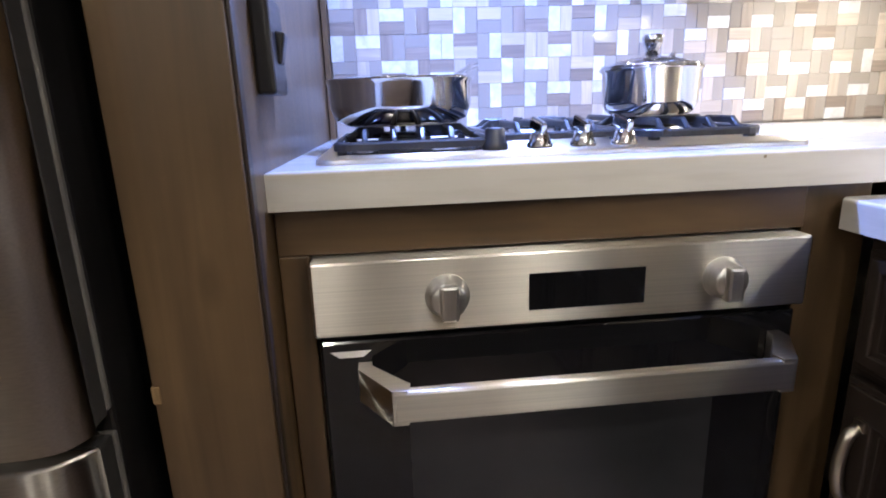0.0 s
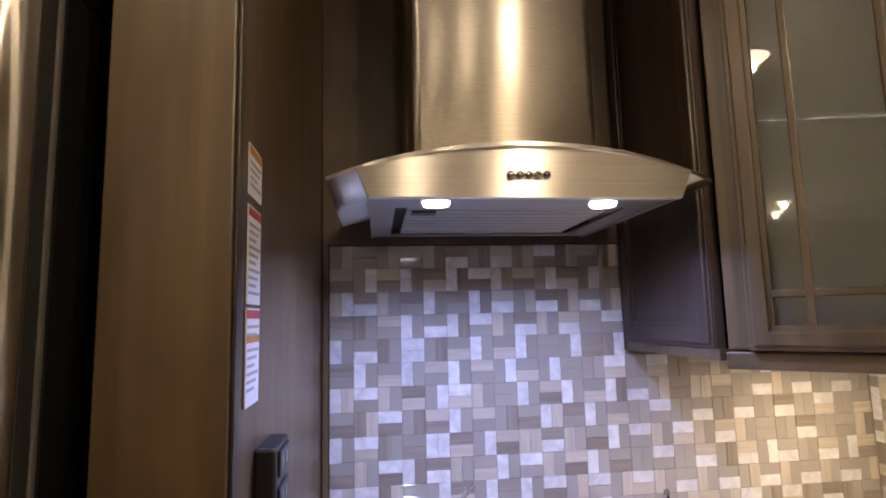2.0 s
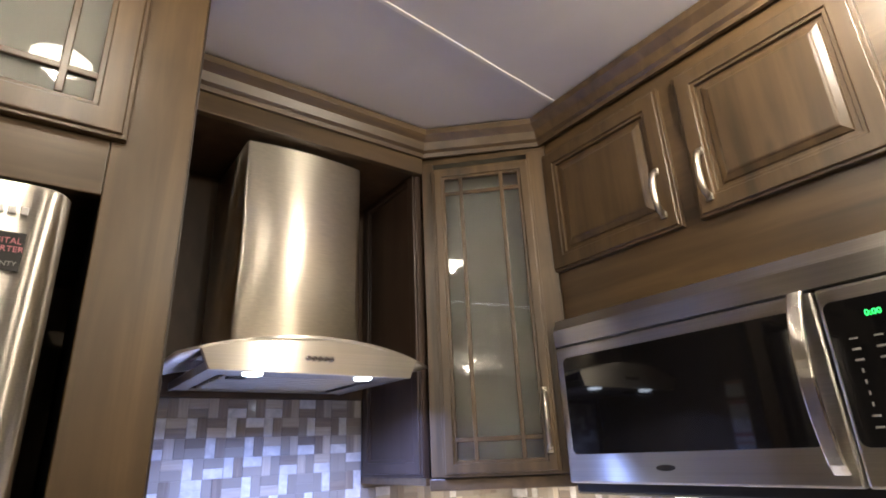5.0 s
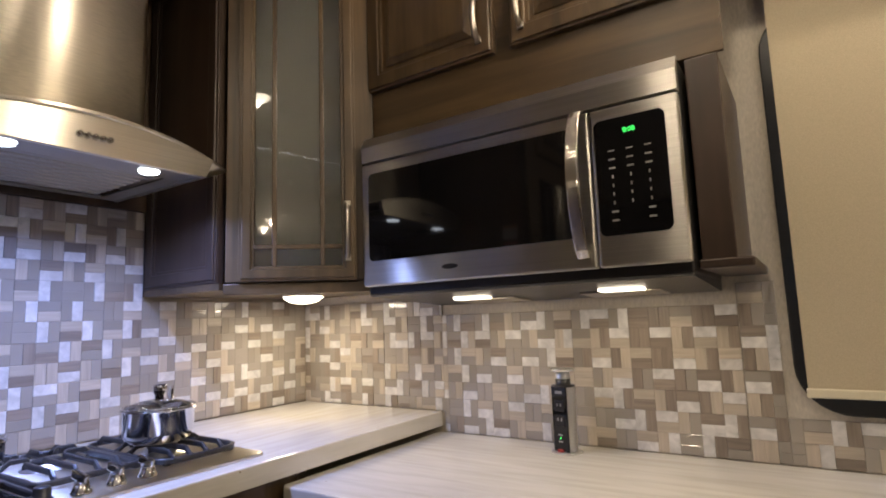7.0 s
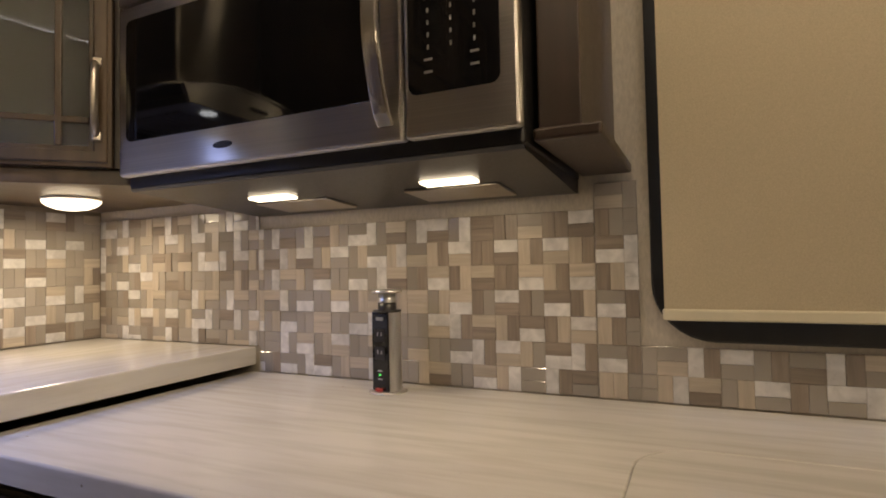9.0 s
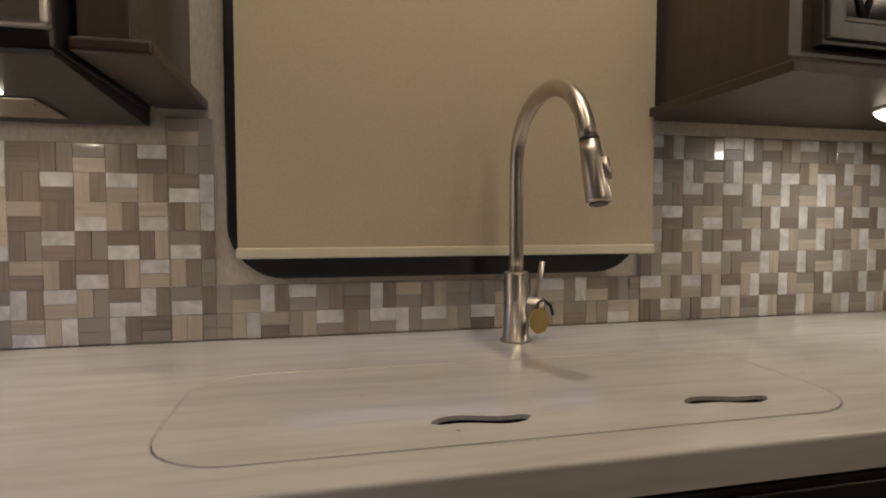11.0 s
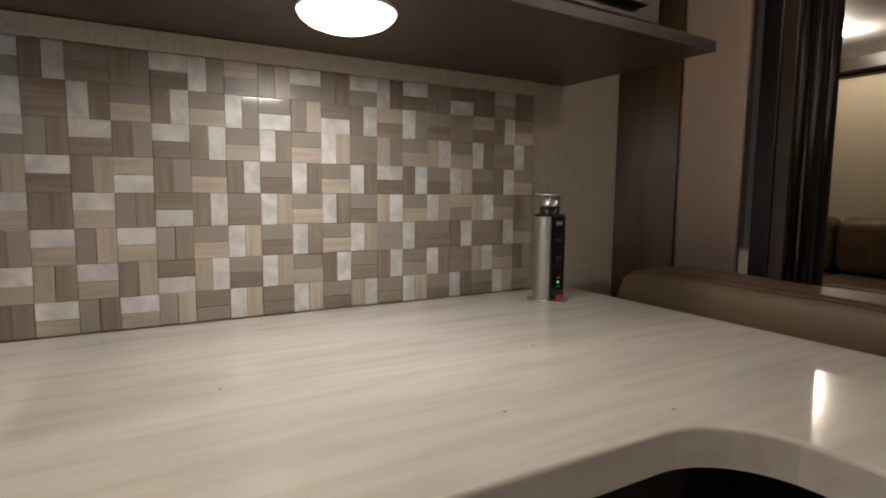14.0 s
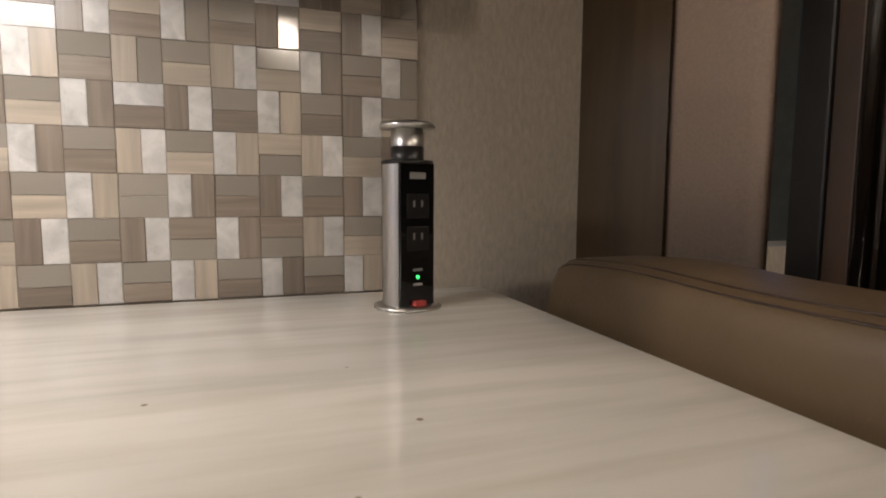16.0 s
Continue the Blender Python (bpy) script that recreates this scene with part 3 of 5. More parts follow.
# ---- tall panel, refrigerator and cabinet over it ----
gable = thing("fridge_gable", "tall brown stained wooden panel beside the refrigerator", "panel", (-0.17, 0.9, 0))
part("face_stile", box(-0.245, -0.1305, 0.550, 0.572, 0.0, CEIL - 0.001, 0.002), wood_z, gable)
part("side_panel", prism([(-0.150, 0.5725), (-0.132, 0.5725), (-0.1125, 1.229), (-0.150, 1.229)], 0.0, CEIL - 0.001), wood_z, gable)
# dark strip drawn for the shaded gap between stile and side panel
part("edge_band", box(-0.1303, -0.1265, 0.556, 0.572, 0.0, CEIL - 0.001, 0.001), wood_dark, gable, "dark strip for the shadowed reveal")
part("worn_chip", box(-0.2465, -0.238, 0.5488, 0.553, 0.752, 0.772, 0.0015), raw_wood, gable, "pale chipped edge of bare wood")
# black board that puts the shade of the refrigerator gap into colour
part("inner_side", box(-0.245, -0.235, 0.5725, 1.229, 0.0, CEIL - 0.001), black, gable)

frd = thing("refrigerator", "stainless steel refrigerator with rounded doors in a wooden recess", "refrigerator", (-0.65, 0.85, 0))
part("body", box(-1.02, -0.283, 0.545, 1.20, 0.02, 1.735, 0.004), black, frd)


def bowed_door(x0, x1, z0, z1):
    """A door front that bulges and rounds off at its upright edges."""
    n, pts = 72, []
    for k in range(n + 1):
        s = -1 + 2 * k / n
        pts.append(((x0 + x1) / 2 + s * (x1 - x0) / 2, 0.540 - 0.070 * (1 - abs(s) ** 14) ** 0.32 * (1 - 0.03 * s * s)))
    door_bm = prism([(x0, 0.506)] + [(x, min(y, 0.505)) for x, y in pts] + [(x1, 0.506)], z0, z1, 0.004)
    for f in door_bm.faces:
        f.smooth = abs(f.normal.z) < 0.5
    return door_bm


bm = bowed_door(-0.648, -0.280, 0.752, 1.768)
rdoor = part("door", bm, steel_fr, frd, "brushed steel door")
part("door", bowed_door(-1.022, -0.656, 0.752, 1.768), steel_fr, frd, "brushed steel door")
part("drawer", bowed_door(-1.022, -0.280, 0.06, 0.738), steel_fr, frd, "brushed steel drawer front")
for x0, x1, z0, z1 in ((-0.647, -0.281, 0.754, 1.766), (-1.021, -0.657, 0.754, 1.766), (-1.021, -0.281, 0.062, 0.736)):
    db = part("door_back", box(x0, x1, 0.5065, 0.534, z0, z1, 0.004), dark_grey, frd, "dark grey door body")
    part("gasket", box(x0 + 0.003, x1 - 0.0005, 0.5345, 0.5445, z0 + 0.003, z1 - 0.003, 0.003), grey_rubber, db, "grey door gasket")
part("hinge_cover", box(-0.33, -0.284, 0.53, 0.66, 1.7355, 1.766, 0.006), black, frd)
fm = facing((0, 0.4698, 0), (1, 0, 0))
stk = part("sticker", box(-0.386, -0.319, 1.646, 1.697, 0.0, 0.0008, m=fm), black, rdoor, "black warranty sticker")
part("word", lettering("DIGITAL", 0.0105, fm @ pose(-0.342, 1.685, 0.0012)), pink_ink, stk)
part("word", lettering("INVERTER", 0.0105, fm @ pose(-0.342, 1.674, 0.0012)), pink_ink, stk)
part("word", lettering("10 WARRANTY", 0.0085, fm @ pose(-0.352, 1.655, 0.0012)), white_ink, stk)
part("badge", prism(rounded(-0.382, -0.366, 1.670, 1.692, 0.007), 0.0009, 0.0014, m=fm, holes=([(-0.377, 1.675), (-0.377, 1.682), (-0.371, 1.682), (-0.371, 1.675)],)), pink_ink, stk)
mark = part("maker_mark", box(-0.408, -0.399, 1.7215, 1.7325, 0.0002, 0.0022, 0.0008, m=fm), aluminium, rdoor, "raised row of metal bars")
for k in range(1, 7):
    part("bar", box(-0.408 + k * 0.0128, -0.399 + k * 0.0128, 1.7215, 1.7325, 0.0002, 0.0022, 0.0008, m=fm), aluminium, mark)

fcab = thing("fridge_cabinet", "brown stained cabinet over the refrigerator with glazed doors", "cabinet", (-0.65, 0.85, 1.805))
part("lower_rail", box(-1.06, -0.2455, 0.552, 0.574, 1.805, 1.915, 0.002), wood_x, fcab)
part("body", box(-1.06, -0.2455, 0.60, 1.229, 1.83, CEIL - 0.001), wood_back, fcab)
part("upper_rail", box(-1.06, -0.2455, 0.552, 0.574, 2.285, CEIL - 0.001, 0.002), wood_x, fcab)
for x0, x1 in ((-0.63, -0.226), (-1.04, -0.636)):
    d = glazed_door(facing((x0, 0.552, 1.900), (1, 0, 0)), x1 - x0, 0.395, wood_z, fcab)
    part("pane", box(x0 + 0.05, x1 - 0.05, 0.541, 0.544, 1.945, 2.250), clear, d)
    part("backing", box(x0 + 0.05, x1 - 0.05, 0.545, 0.550, 1.945, 2.250), frost, d)

# ---- niche, hood, corner cabinet ----
nl = thing("niche_lining", "knotty brown wooden lining behind the range hood", "panel", (0.22, 1.2, 1.575))
part("niche_backing", box(-0.111, 0.555, 1.215, 1.229, 1.575, CEIL - 0.001), wood_back, nl)
part("niche_top", box(-0.111, 0.555, 0.888, 1.214, 2.212, 2.226), wood_back, nl)
solo("tile_edge_trim", box(-0.1105, -0.099, 1.212, 1.229, 0.971, 1.5745, 0.001), wood_z, "narrow wooden strip beside the tiles", "trim", kind=ST)
solo("hood_valance", box(-0.1095, 0.568, 0.866, 0.886, 2.205, CEIL - 0.001, 0.002), wood_x, "brown stained board over the hood niche", "panel", (0.22, 0.87, 2.2))

crown = [(0.0, 0.0), (0.010, 0.0), (0.012, 0.012), (0.022, 0.018), (0.030, 0.040), (0.050, 0.055), (0.052, 0.072), (0.0, 0.072)]
path = [(-0.108, 0.866, 2.258), (0.570, 0.866, 2.258), (0.830, 0.624, 2.258), (0.830, -0.24, 2.258)]
solo("crown_moulding", sweep(crown, path), wood_x, "brown stained crown moulding under the ceiling", "moulding", (0.5, 0.7, 2.258), kind=ST)

hood = thing("range_hood", "stainless steel chimney range hood with a curved canopy", "range hood", (0.22, 1.0, 1.58))
n, arc = 30, []
for k in range(n + 1):
    s = -1 + 2 * k / n
    arc.append((0.228 + s * 0.297, 1.620 + 0.047 * (1 - s * s)))
outline = arc + [(x, z - 0.006) for x, z in arc[::-1]]
canopy = bmesh.new()
q = prism(outline, 0, 1)
for v in q.verts:
    x, z, d = v.co.x, v.co.y, v.co.z
    s = (x - 0.228) / 0.297
    v.co = (x, (0.782 + 0.03 * abs(s) ** 3) if d < 0.5 else 1.214, z)
bmesh.ops.recalc_face_normals(q, faces=q.faces[:])
for f in q.faces:
    f.smooth = abs(f.normal.y) < 0.5
add(canopy, q)
part("canopy", canopy, steel_x, hood)
front = [(-0.026 + 0.504 * k / 20, 1.6145 + 0.047 * (1 - ((-0.026 + 0.504 * k / 20 - 0.228) / 0.297) ** 2)) for k in range(21)]
fp = prism(front + [(0.460, 1.585), (-0.008, 1.585)], -0.012, 0.0, 0.001, m=facing((0, 0.790, 0), (1, 0, 0)))
fascia = part("fascia", fp, steel_x, hood)
for k in range(5):
    part("button", lathe([(0.0, 0.008), (0.0055, 0.007), (0.0065, 0.0), (0.0, 0.0)], 14, m=facing((0.196 + 0.0135 * k, 0.790, 1.618), (1, 0, 0))), chrome, fascia)
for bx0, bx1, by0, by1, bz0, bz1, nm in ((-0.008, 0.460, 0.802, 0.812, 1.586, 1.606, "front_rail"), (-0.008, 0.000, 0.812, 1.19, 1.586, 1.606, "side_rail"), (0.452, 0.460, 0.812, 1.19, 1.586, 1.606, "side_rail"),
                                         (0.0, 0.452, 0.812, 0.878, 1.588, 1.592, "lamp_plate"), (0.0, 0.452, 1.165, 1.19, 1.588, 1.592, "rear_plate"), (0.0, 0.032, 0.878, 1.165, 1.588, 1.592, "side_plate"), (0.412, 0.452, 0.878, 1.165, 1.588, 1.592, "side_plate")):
    part(nm, box(bx0, bx1, by0, by1, bz0, bz1), steel_shaded, hood)
flt = part("filter", box(0.034, 0.410, 0.880, 1.163, 1.600, 1.603), black, hood, "baffle grease filter")
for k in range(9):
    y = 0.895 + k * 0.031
    part("baffle", box(0.05, 0.395, y - 0.010, y + 0.010, 1.589, 1.598, 0.003), steel_shaded, flt)
part("filter_latch", box(0.060, 0.100, 0.905, 0.93, 1.585, 1.590, 0.001), black, flt)
for hx, hy in HOOD_LAMPS:
    part("lamp_lens", lathe([(0.0, 0.0), (0.0195, 0.001), (0.022, 0.006), (0.0, 0.006)], 28, m=pose(hx, hy, 1.5815)), diffuser_cool, hood, "lit cool white lamp lens")
ch = bmesh.new()
pts = [(0.064, 0.0), (0.064, 0.279), (0.0655, 0.285)]
pts += [(0.068 + 0.318 * k / 26, 0.288 + 0.015 * (1 - (2 * k / 26 - 1) ** 2)) for k in range(27)]
pts += [(0.3885, 0.285), (0.390, 0.279), (0.390, 0.0)]
cq = prism([(x, 1.2145 - d) for x, d in pts], 1.650, 2.197)
for f in cq.faces:
    f.smooth = abs(f.normal.z) < 0.5
add(ch, cq)
part("chimney", ch, steel_ch, hood, "brushed steel chimney cover")

U45 = (1, -1, 0)
corner = thing("corner_cabinet", "brown stained diagonal corner wall cabinet with a glazed door", "cabinet", (0.85, 0.95, 1.335))
ol = [(0.556, 1.2285), (1.156, 1.2285), (1.156, 0.640), (0.838, 0.640), (0.838, 0.615), (0.575, 0.878), (0.556, 0.878)]
part("bottom", prism(ol, 1.335, 1.353, 0.0), wood_x, corner)
part("top", prism(ol, 2.24, CEIL - 0.001), wood_x, corner)
# side panel and its frame are a darker umber than the door
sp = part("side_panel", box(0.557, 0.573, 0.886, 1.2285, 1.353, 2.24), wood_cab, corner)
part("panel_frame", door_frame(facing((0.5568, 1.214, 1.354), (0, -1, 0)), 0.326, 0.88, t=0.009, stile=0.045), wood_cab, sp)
part("stile", box(0.0, 0.034, 1.353, 2.24, -0.02, 0.0, 0.002, m=facing((0.566, 0.869, 0), U45)), wood_z, corner)
part("stile", box(0.316, 0.372, 1.353, 2.24, -0.02, 0.0, 0.002, m=facing((0.566, 0.869, 0), U45)), wood_z, corner)
part("light_rail", box(-0.004, 0.372, 1.322, 1.350, -0.025, 0.004, 0.003, m=facing((0.566, 0.869, 0), U45)), wood_x, corner)
dm = facing((0.566, 0.869, 0), U45)
cd = glazed_door(dm @ pose(0.033, 1.353, 0.0015), 0.290, 0.856, wood_z, corner, stile=0.038, gap=0.048)
part("pane", box(0.067, 0.289, 1.387, 2.175, 0.006, 0.009, m=dm), clear, cd)
part("lining", box(0.025, 0.338, 1.356, 2.238, -0.050, -0.046, m=dm), frost, corner, "pale frosted inner panel")
part("handle", pull(dm @ pose(0.300, 1.478, 0.0215), 0.140), nickel, cd, "brushed nickel pull")

# upper cabinet over the microwave
ecab = thing("microwave_cabinet", "brown stained wall cabinet over the microwave with raised-panel doors", "cabinet", (0.98, 0.2, 1.725))
part("body", box(0.848, 1.1565, -0.168, 0.613, 1.725, 2.334), wood_y, ecab)
part("face_frame", box(0.838, 0.848, -0.240, 0.613, 1.725, 2.334, 0.002), wood_y, ecab)
for y1, w, hy in ((0.618, 0.388, 0.265), (0.188, 0.364, 0.155)):
    d = panelled_door(facing((0.838, y1, 1.858), (0, -1, 0)), w, 0.362, wood_z, ecab, stile=0.050)
    part("handle", pull(facing((0.818, hy, 1.950), (0, -1, 0)), 0.11), nickel, d, "brushed nickel pull")
# end panel and foot are a darker umber than the doors
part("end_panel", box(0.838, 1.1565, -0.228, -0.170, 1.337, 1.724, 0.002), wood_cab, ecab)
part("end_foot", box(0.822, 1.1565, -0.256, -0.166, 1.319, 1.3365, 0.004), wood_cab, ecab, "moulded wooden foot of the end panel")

# ---- microwave ----
mic = thing("microwave", "stainless steel over-the-range microwave with a black glass window", "microwave", (0.95, 0.22, 1.33))
part("body", box(0.800, 1.1565, -0.162, 0.604, 1.312, 1.719, 0.004), black, mic)
em = facing((0, 0, 0), (0, -1, 0))
door = box(0.779, 0.800, 0.006, 0.605, 1.332, 1.645, 0.005)
md = part("door", door, steel_y, mic, "brushed steel microwave door")
E2 = lambda y0, y1, z0, z1, x, t, r: prism(rounded(-y1, -y0, z0, z1, r), 0, t, 0.0006, m=facing((x, 0, 0), (0, -1, 0)))
part("window", E2(0.040, 0.583, 1.394, 1.618, 0.779, 0.0015, 0.014), black_glass, md, "black glass window")
bow = lambda k, d: (0.779 - 0.040 * math.sin(math.pi * k / 20) ** 0.7 - d, 1.352 + 0.296 * k / 20)
grip = prism([bow(k, 0.0) for k in range(21)] + [bow(k, 0.009) for k in range(20, -1, -1)], -0.043, -0.017, 0.0, m=Matrix(((1, 0, 0, 0), (0, 0, -1, 0), (0, 1, 0, 0), (0, 0, 0, 1))))
bmesh.ops.bevel(grip, geom=[e for e in grip.edges if e.is_manifold and e.calc_face_angle(0) > 1.0], offset=0.0035, segments=2, profile=0.5, affect="EDGES")
part("handle", grip, steel_z, md, "curved flat steel bar handle")
part("maker_mark", prism([(-0.345 + 0.022 * math.cos(a * math.pi / 8), 1.364 + 0.006 * math.sin(a * math.pi / 8)) for a in range(16)], 0, 0.001, m=facing((0.779, 0, 0), (0, -1, 0))), black, md)
cp = part("control_section", box(0.779, 0.800, -0.163, 0.003, 1.332, 1.645, 0.005), steel_y, mic)
cg = part("control_panel", E2(-0.138, -0.004, 1.391, 1.620, 0.779, 0.0015, 0.014), black_glass, cp, "black glass control panel")
part("clock_digits", lettering("0:00", 0.0135, facing((0.7772, -0.072, 1.592), (0, -1, 0))), led_green, cg, "green lit clock digits")
for r_ in range(9):
    for c_ in range(3):
        if r_ in (3, 4, 5, 6):
            w_, h_ = 0.0028, 0.0065
        else:
            w_, h_ = 0.0125, 0.0035 if r_ else 0.0025
        if r_ > 6 and c_ == 1:
            continue
        y_, z_ = -0.036 - 0.034 * c_, 1.556 - 0.017 * r_
        part("key_mark", box(0.7768, 0.7772, y_ - w_ / 2, y_ + w_ / 2, z_ - h_ / 2, z_ + h_ / 2), white_ink, cg)
vent = prism([(0.800, 1.649), (0.779, 1.650), (0.777, 1.690), (0.790, 1.716), (0.800, 1.719)], -0.604, 0.163, 0.0, m=Matrix(((1, 0, 0, 0), (0, 0, -1, 0), (0, 1, 0, 0), (0, 0, 0, 1))))
part("vent_hood", vent, steel_y, mic, "brushed steel vent band")
us = part("underside", prism([(0.800, 1.3118), (0.806, 1.3070), (1.130, 1.2858), (1.1560, 1.2880), (1.1560, 1.3118)], -0.602, 0.160, 0.0, m=Matrix(((1, 0, 0, 0), (0, 0, -1, 0), (0, 1, 0, 0), (0, 0, 0, 1)))), black, mic, "dark sloping underside")
UM = pose(0.806, 0, 1.3070, 0, 3.745, 0)
for y in (0.03, 0.38):
    part("grease_filter", box(0.180, 0.285, y - 0.09, y + 0.09, -0.004, -0.0004, 0.001, m=UM), nickel, us, "mesh grease filter")
for y in (0.010, 0.385):
    part("lamp_lens", box(0.119, 0.151, y - 0.048, y + 0.048, -0.006, -0.0004, 0.002, m=UM), diffuser_warm, us, "lit lamp lens")

# ---- wall cabinet beyond the window ----
wc = thing("wall_cabinet", "dark stained wall cabinet with a leaded dark glass door", "cabinet", (0.97, -1.55, 1.34))
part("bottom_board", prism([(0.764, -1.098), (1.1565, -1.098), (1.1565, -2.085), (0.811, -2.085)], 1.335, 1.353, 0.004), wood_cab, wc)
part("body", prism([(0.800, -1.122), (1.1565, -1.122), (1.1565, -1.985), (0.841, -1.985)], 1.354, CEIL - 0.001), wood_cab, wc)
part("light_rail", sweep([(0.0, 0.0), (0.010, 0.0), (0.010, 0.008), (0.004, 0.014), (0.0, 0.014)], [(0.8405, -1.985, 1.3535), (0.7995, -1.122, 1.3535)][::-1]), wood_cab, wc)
WF = facing((0.800, -1.122, 0), (0.0475, -1, 0))
wd = part("door", door_frame(WF @ pose(0.045, 1.384, 0.0005), 0.775, 0.44, stile=0.045), wood_dark, wc)
part("pane", box(0.085, 0.780, 1.42, 1.79, 0.006, 0.009, m=WF), black_glass, wd, "dark glass pane")
for k in range(7):
    u = 0.13 + 0.10 * k
    for q in (-1, 1):
        part("lead_bar", tube([(u, 1.425, 0.011), (u + 0.06 * q, 1.60, 0.011), (u, 1.785, 0.011)], 0.004, 6, m=WF), wood_dark, wd)


def puck(name, x, y, z, mat_lens, label, r=0.062, group=""):
    t = thing(name, label, "lamp", (x, y, z), group=group)
    part("rim", lathe([(0.0, 0.0), (r, 0.0), (r, -0.003), (r * 0.98, -0.006), (0.0, -0.006)], 40, m=pose(x, y, z)), seam_mat, t)
    part("lens", lathe([(r * 0.98, -0.0065), (r * 0.93, -0.012), (r * 0.78, -0.019), (r * 0.55, -0.0245), (r * 0.28, -0.0275), (0.0, -0.0285)], 40, m=pose(x, y, z)), mat_lens, t, "lit white lens")
    return t


puck("under_cabinet_lamp", 0.925, 0.985, 1.3345, diffuser_warm, "round lit lamp under the corner cabinet")
puck("under_cabinet_lamp", 0.915, -1.515, 1.3345, diffuser_warm, "round lit lamp under the dark wall cabinet")
for cx, cy, watts in CEILING_LAMPS:
    puck("ceiling_lamp", cx, cy, CEIL - 0.0005, diffuser_room, "round lit flush lamp on the ceiling", 0.065, group="ceiling lamps")

# ---- cooktop, oven and pans ----
ck = thing("cooktop", "stainless steel gas cooktop with black iron grates", "cooktop", (0.23, 0.9, 0.970))
tray = prism(rounded(-0.083, 0.541, 0.677, 1.135, 0.022), 0.9703, 0.9770, 0.003)
tr = part("tray", tray, steel_x, ck)
part("drip_dish", prism(rounded(-0.057, 0.135, 0.724, 0.990, 0.03), 0.9772, 0.9785, 0.001, holes=(rounded(-0.045, 0.123, 0.736, 0.978, 0.024)[::-1],), into=prism(rounded(-0.0455, 0.1235, 0.7355, 0.9785, 0.024), 0.9770, 0.9774)), dish_steel, tr, "polished drip dish, darkened for what it reflects")


def bar(points, wide, tall, into):
    """A cast bar of rectangular section along points, chamfered at its top edges."""
    pts = [Vector(p) for p in points]
    bm = bmesh.new()
    rings = []
    for k, p in enumerate(pts):
        way = pts[min(k + 1, len(pts) - 1)] - pts[max(k - 1, 0)]
        side = Vector((way.y, -way.x, 0)).normalized()
        rings.append([bm.verts.new(p + side * a * wide / 2 + Vector((0, 0, b * tall))) for a, b in ((-1, -1), (1, -1), (1, -0.25), (0.55, 0), (-0.55, 0), (-1, -0.25))])
    for a, b in zip(rings, rings[1:]):
        for q in range(6):
            bm.faces.new((a[q], a[(q + 1) % 6], b[(q + 1) % 6], b[q]))
    bm.faces.new(rings[0][::-1])
    bm.faces.new(rings[-1])
    bmesh.ops.recalc_face_normals(bm, faces=bm.faces[:])
    return add(into, bm)


def grate(x0, x1, y0, y1, cx, cy, r):
    """A cast frame on feet, with raised bars that step up from it and run in towards the burner."""
    ring = [(px, py, 0.9925) for px, py in rounded(x0, x1, y0, y1, r, 6)]
    bm = bar(ring + ring[:2], 0.0095, 0.0105, bmesh.new())
    ends = [((x, y0), (x, cy - 0.026 - 0.4 * abs(x - cx))) for x in (cx - 0.055, cx - 0.018, cx + 0.018, cx + 0.055)]
    ends += [((x, y1), (x, cy + 0.026 + 0.4 * abs(x - cx))) for x in (cx - 0.045, cx, cx + 0.045)]
    ends += [((x0, y), (cx - 0.030, y)) for y in (cy, cy + 0.05)]
    ends += [((x1, y), (cx + 0.030, y)) for y in (cy, cy + 0.05)]
    for (ax, ay), (bx, by) in ends:
        if not (x0 + 0.008 <= ax <= x1 - 0.008 or ax in (x0, x1)):
            continue
        d = Vector((bx - ax, by - ay, 0))
        if d.length < 0.03:
            continue
        n = d.normalized()
        a = Vector((ax, ay, 0))
        bar([a + Vector((0, 0, 0.9925)), a + n * 0.010 + Vector((0, 0, 0.996)), a + n * 0.024 + Vector((0, 0, 1.0065)), a + d - n * 0.006 + Vector((0, 0, 1.0065)), a + d + Vector((0, 0, 1.0015))], 0.0075, 0.010, bm)
    for ex, ey in ((x0 + r * 0.4, y0 + r * 0.4), (x1 - r * 0.4, y0 + r * 0.4), (x0 + r * 0.4, y1 - r * 0.4), (x1 - r * 0.4, y1 - r * 0.4)):
        box(ex - 0.006, ex + 0.006, ey - 0.006, ey + 0.006, 0.9772, 0.985, 0.001, into=bm)
    return bm


BURNERS = ((0.030, 0.866, 0.040), (0.245, 0.985, 0.030), (0.432, 0.890, 0.036))
for (x0, x1, y0, y1), (bx, by, br) in zip(((-0.060, 0.138, 0.722, 0.985), (0.158, 0.338, 0.800, 1.085), (0.352, 0.528, 0.748, 1.085)), BURNERS):
    part("grate", grate(x0, x1, y0, y1, bx, by, 0.045 if bx > 0.4 else 0.018), iron, ck, "black iron grate")
    bu = part("burner", lathe([(br * 1.5, 0.9772), (br * 1.45, 0.980), (br, 0.981), (br, 0.988), (0.0, 0.989)], 32, m=pose(bx, by, 0)), aluminium, ck, "aluminium burner")
    part("cap", lathe([(0.0, 0.9960), (br * 0.80, 0.9955), (br * 0.88, 0.993), (br * 0.88, 0.989), (0.0, 0.9885)], 32, m=pose(bx, by, 0)), iron, bu)
for k in range(3):
    part("vent_slot", box(0.17 + 0.06 * k, 0.222 + 0.06 * k, 1.106, 1.122, 0.9772, 0.9782, 0.0003), black, ck)


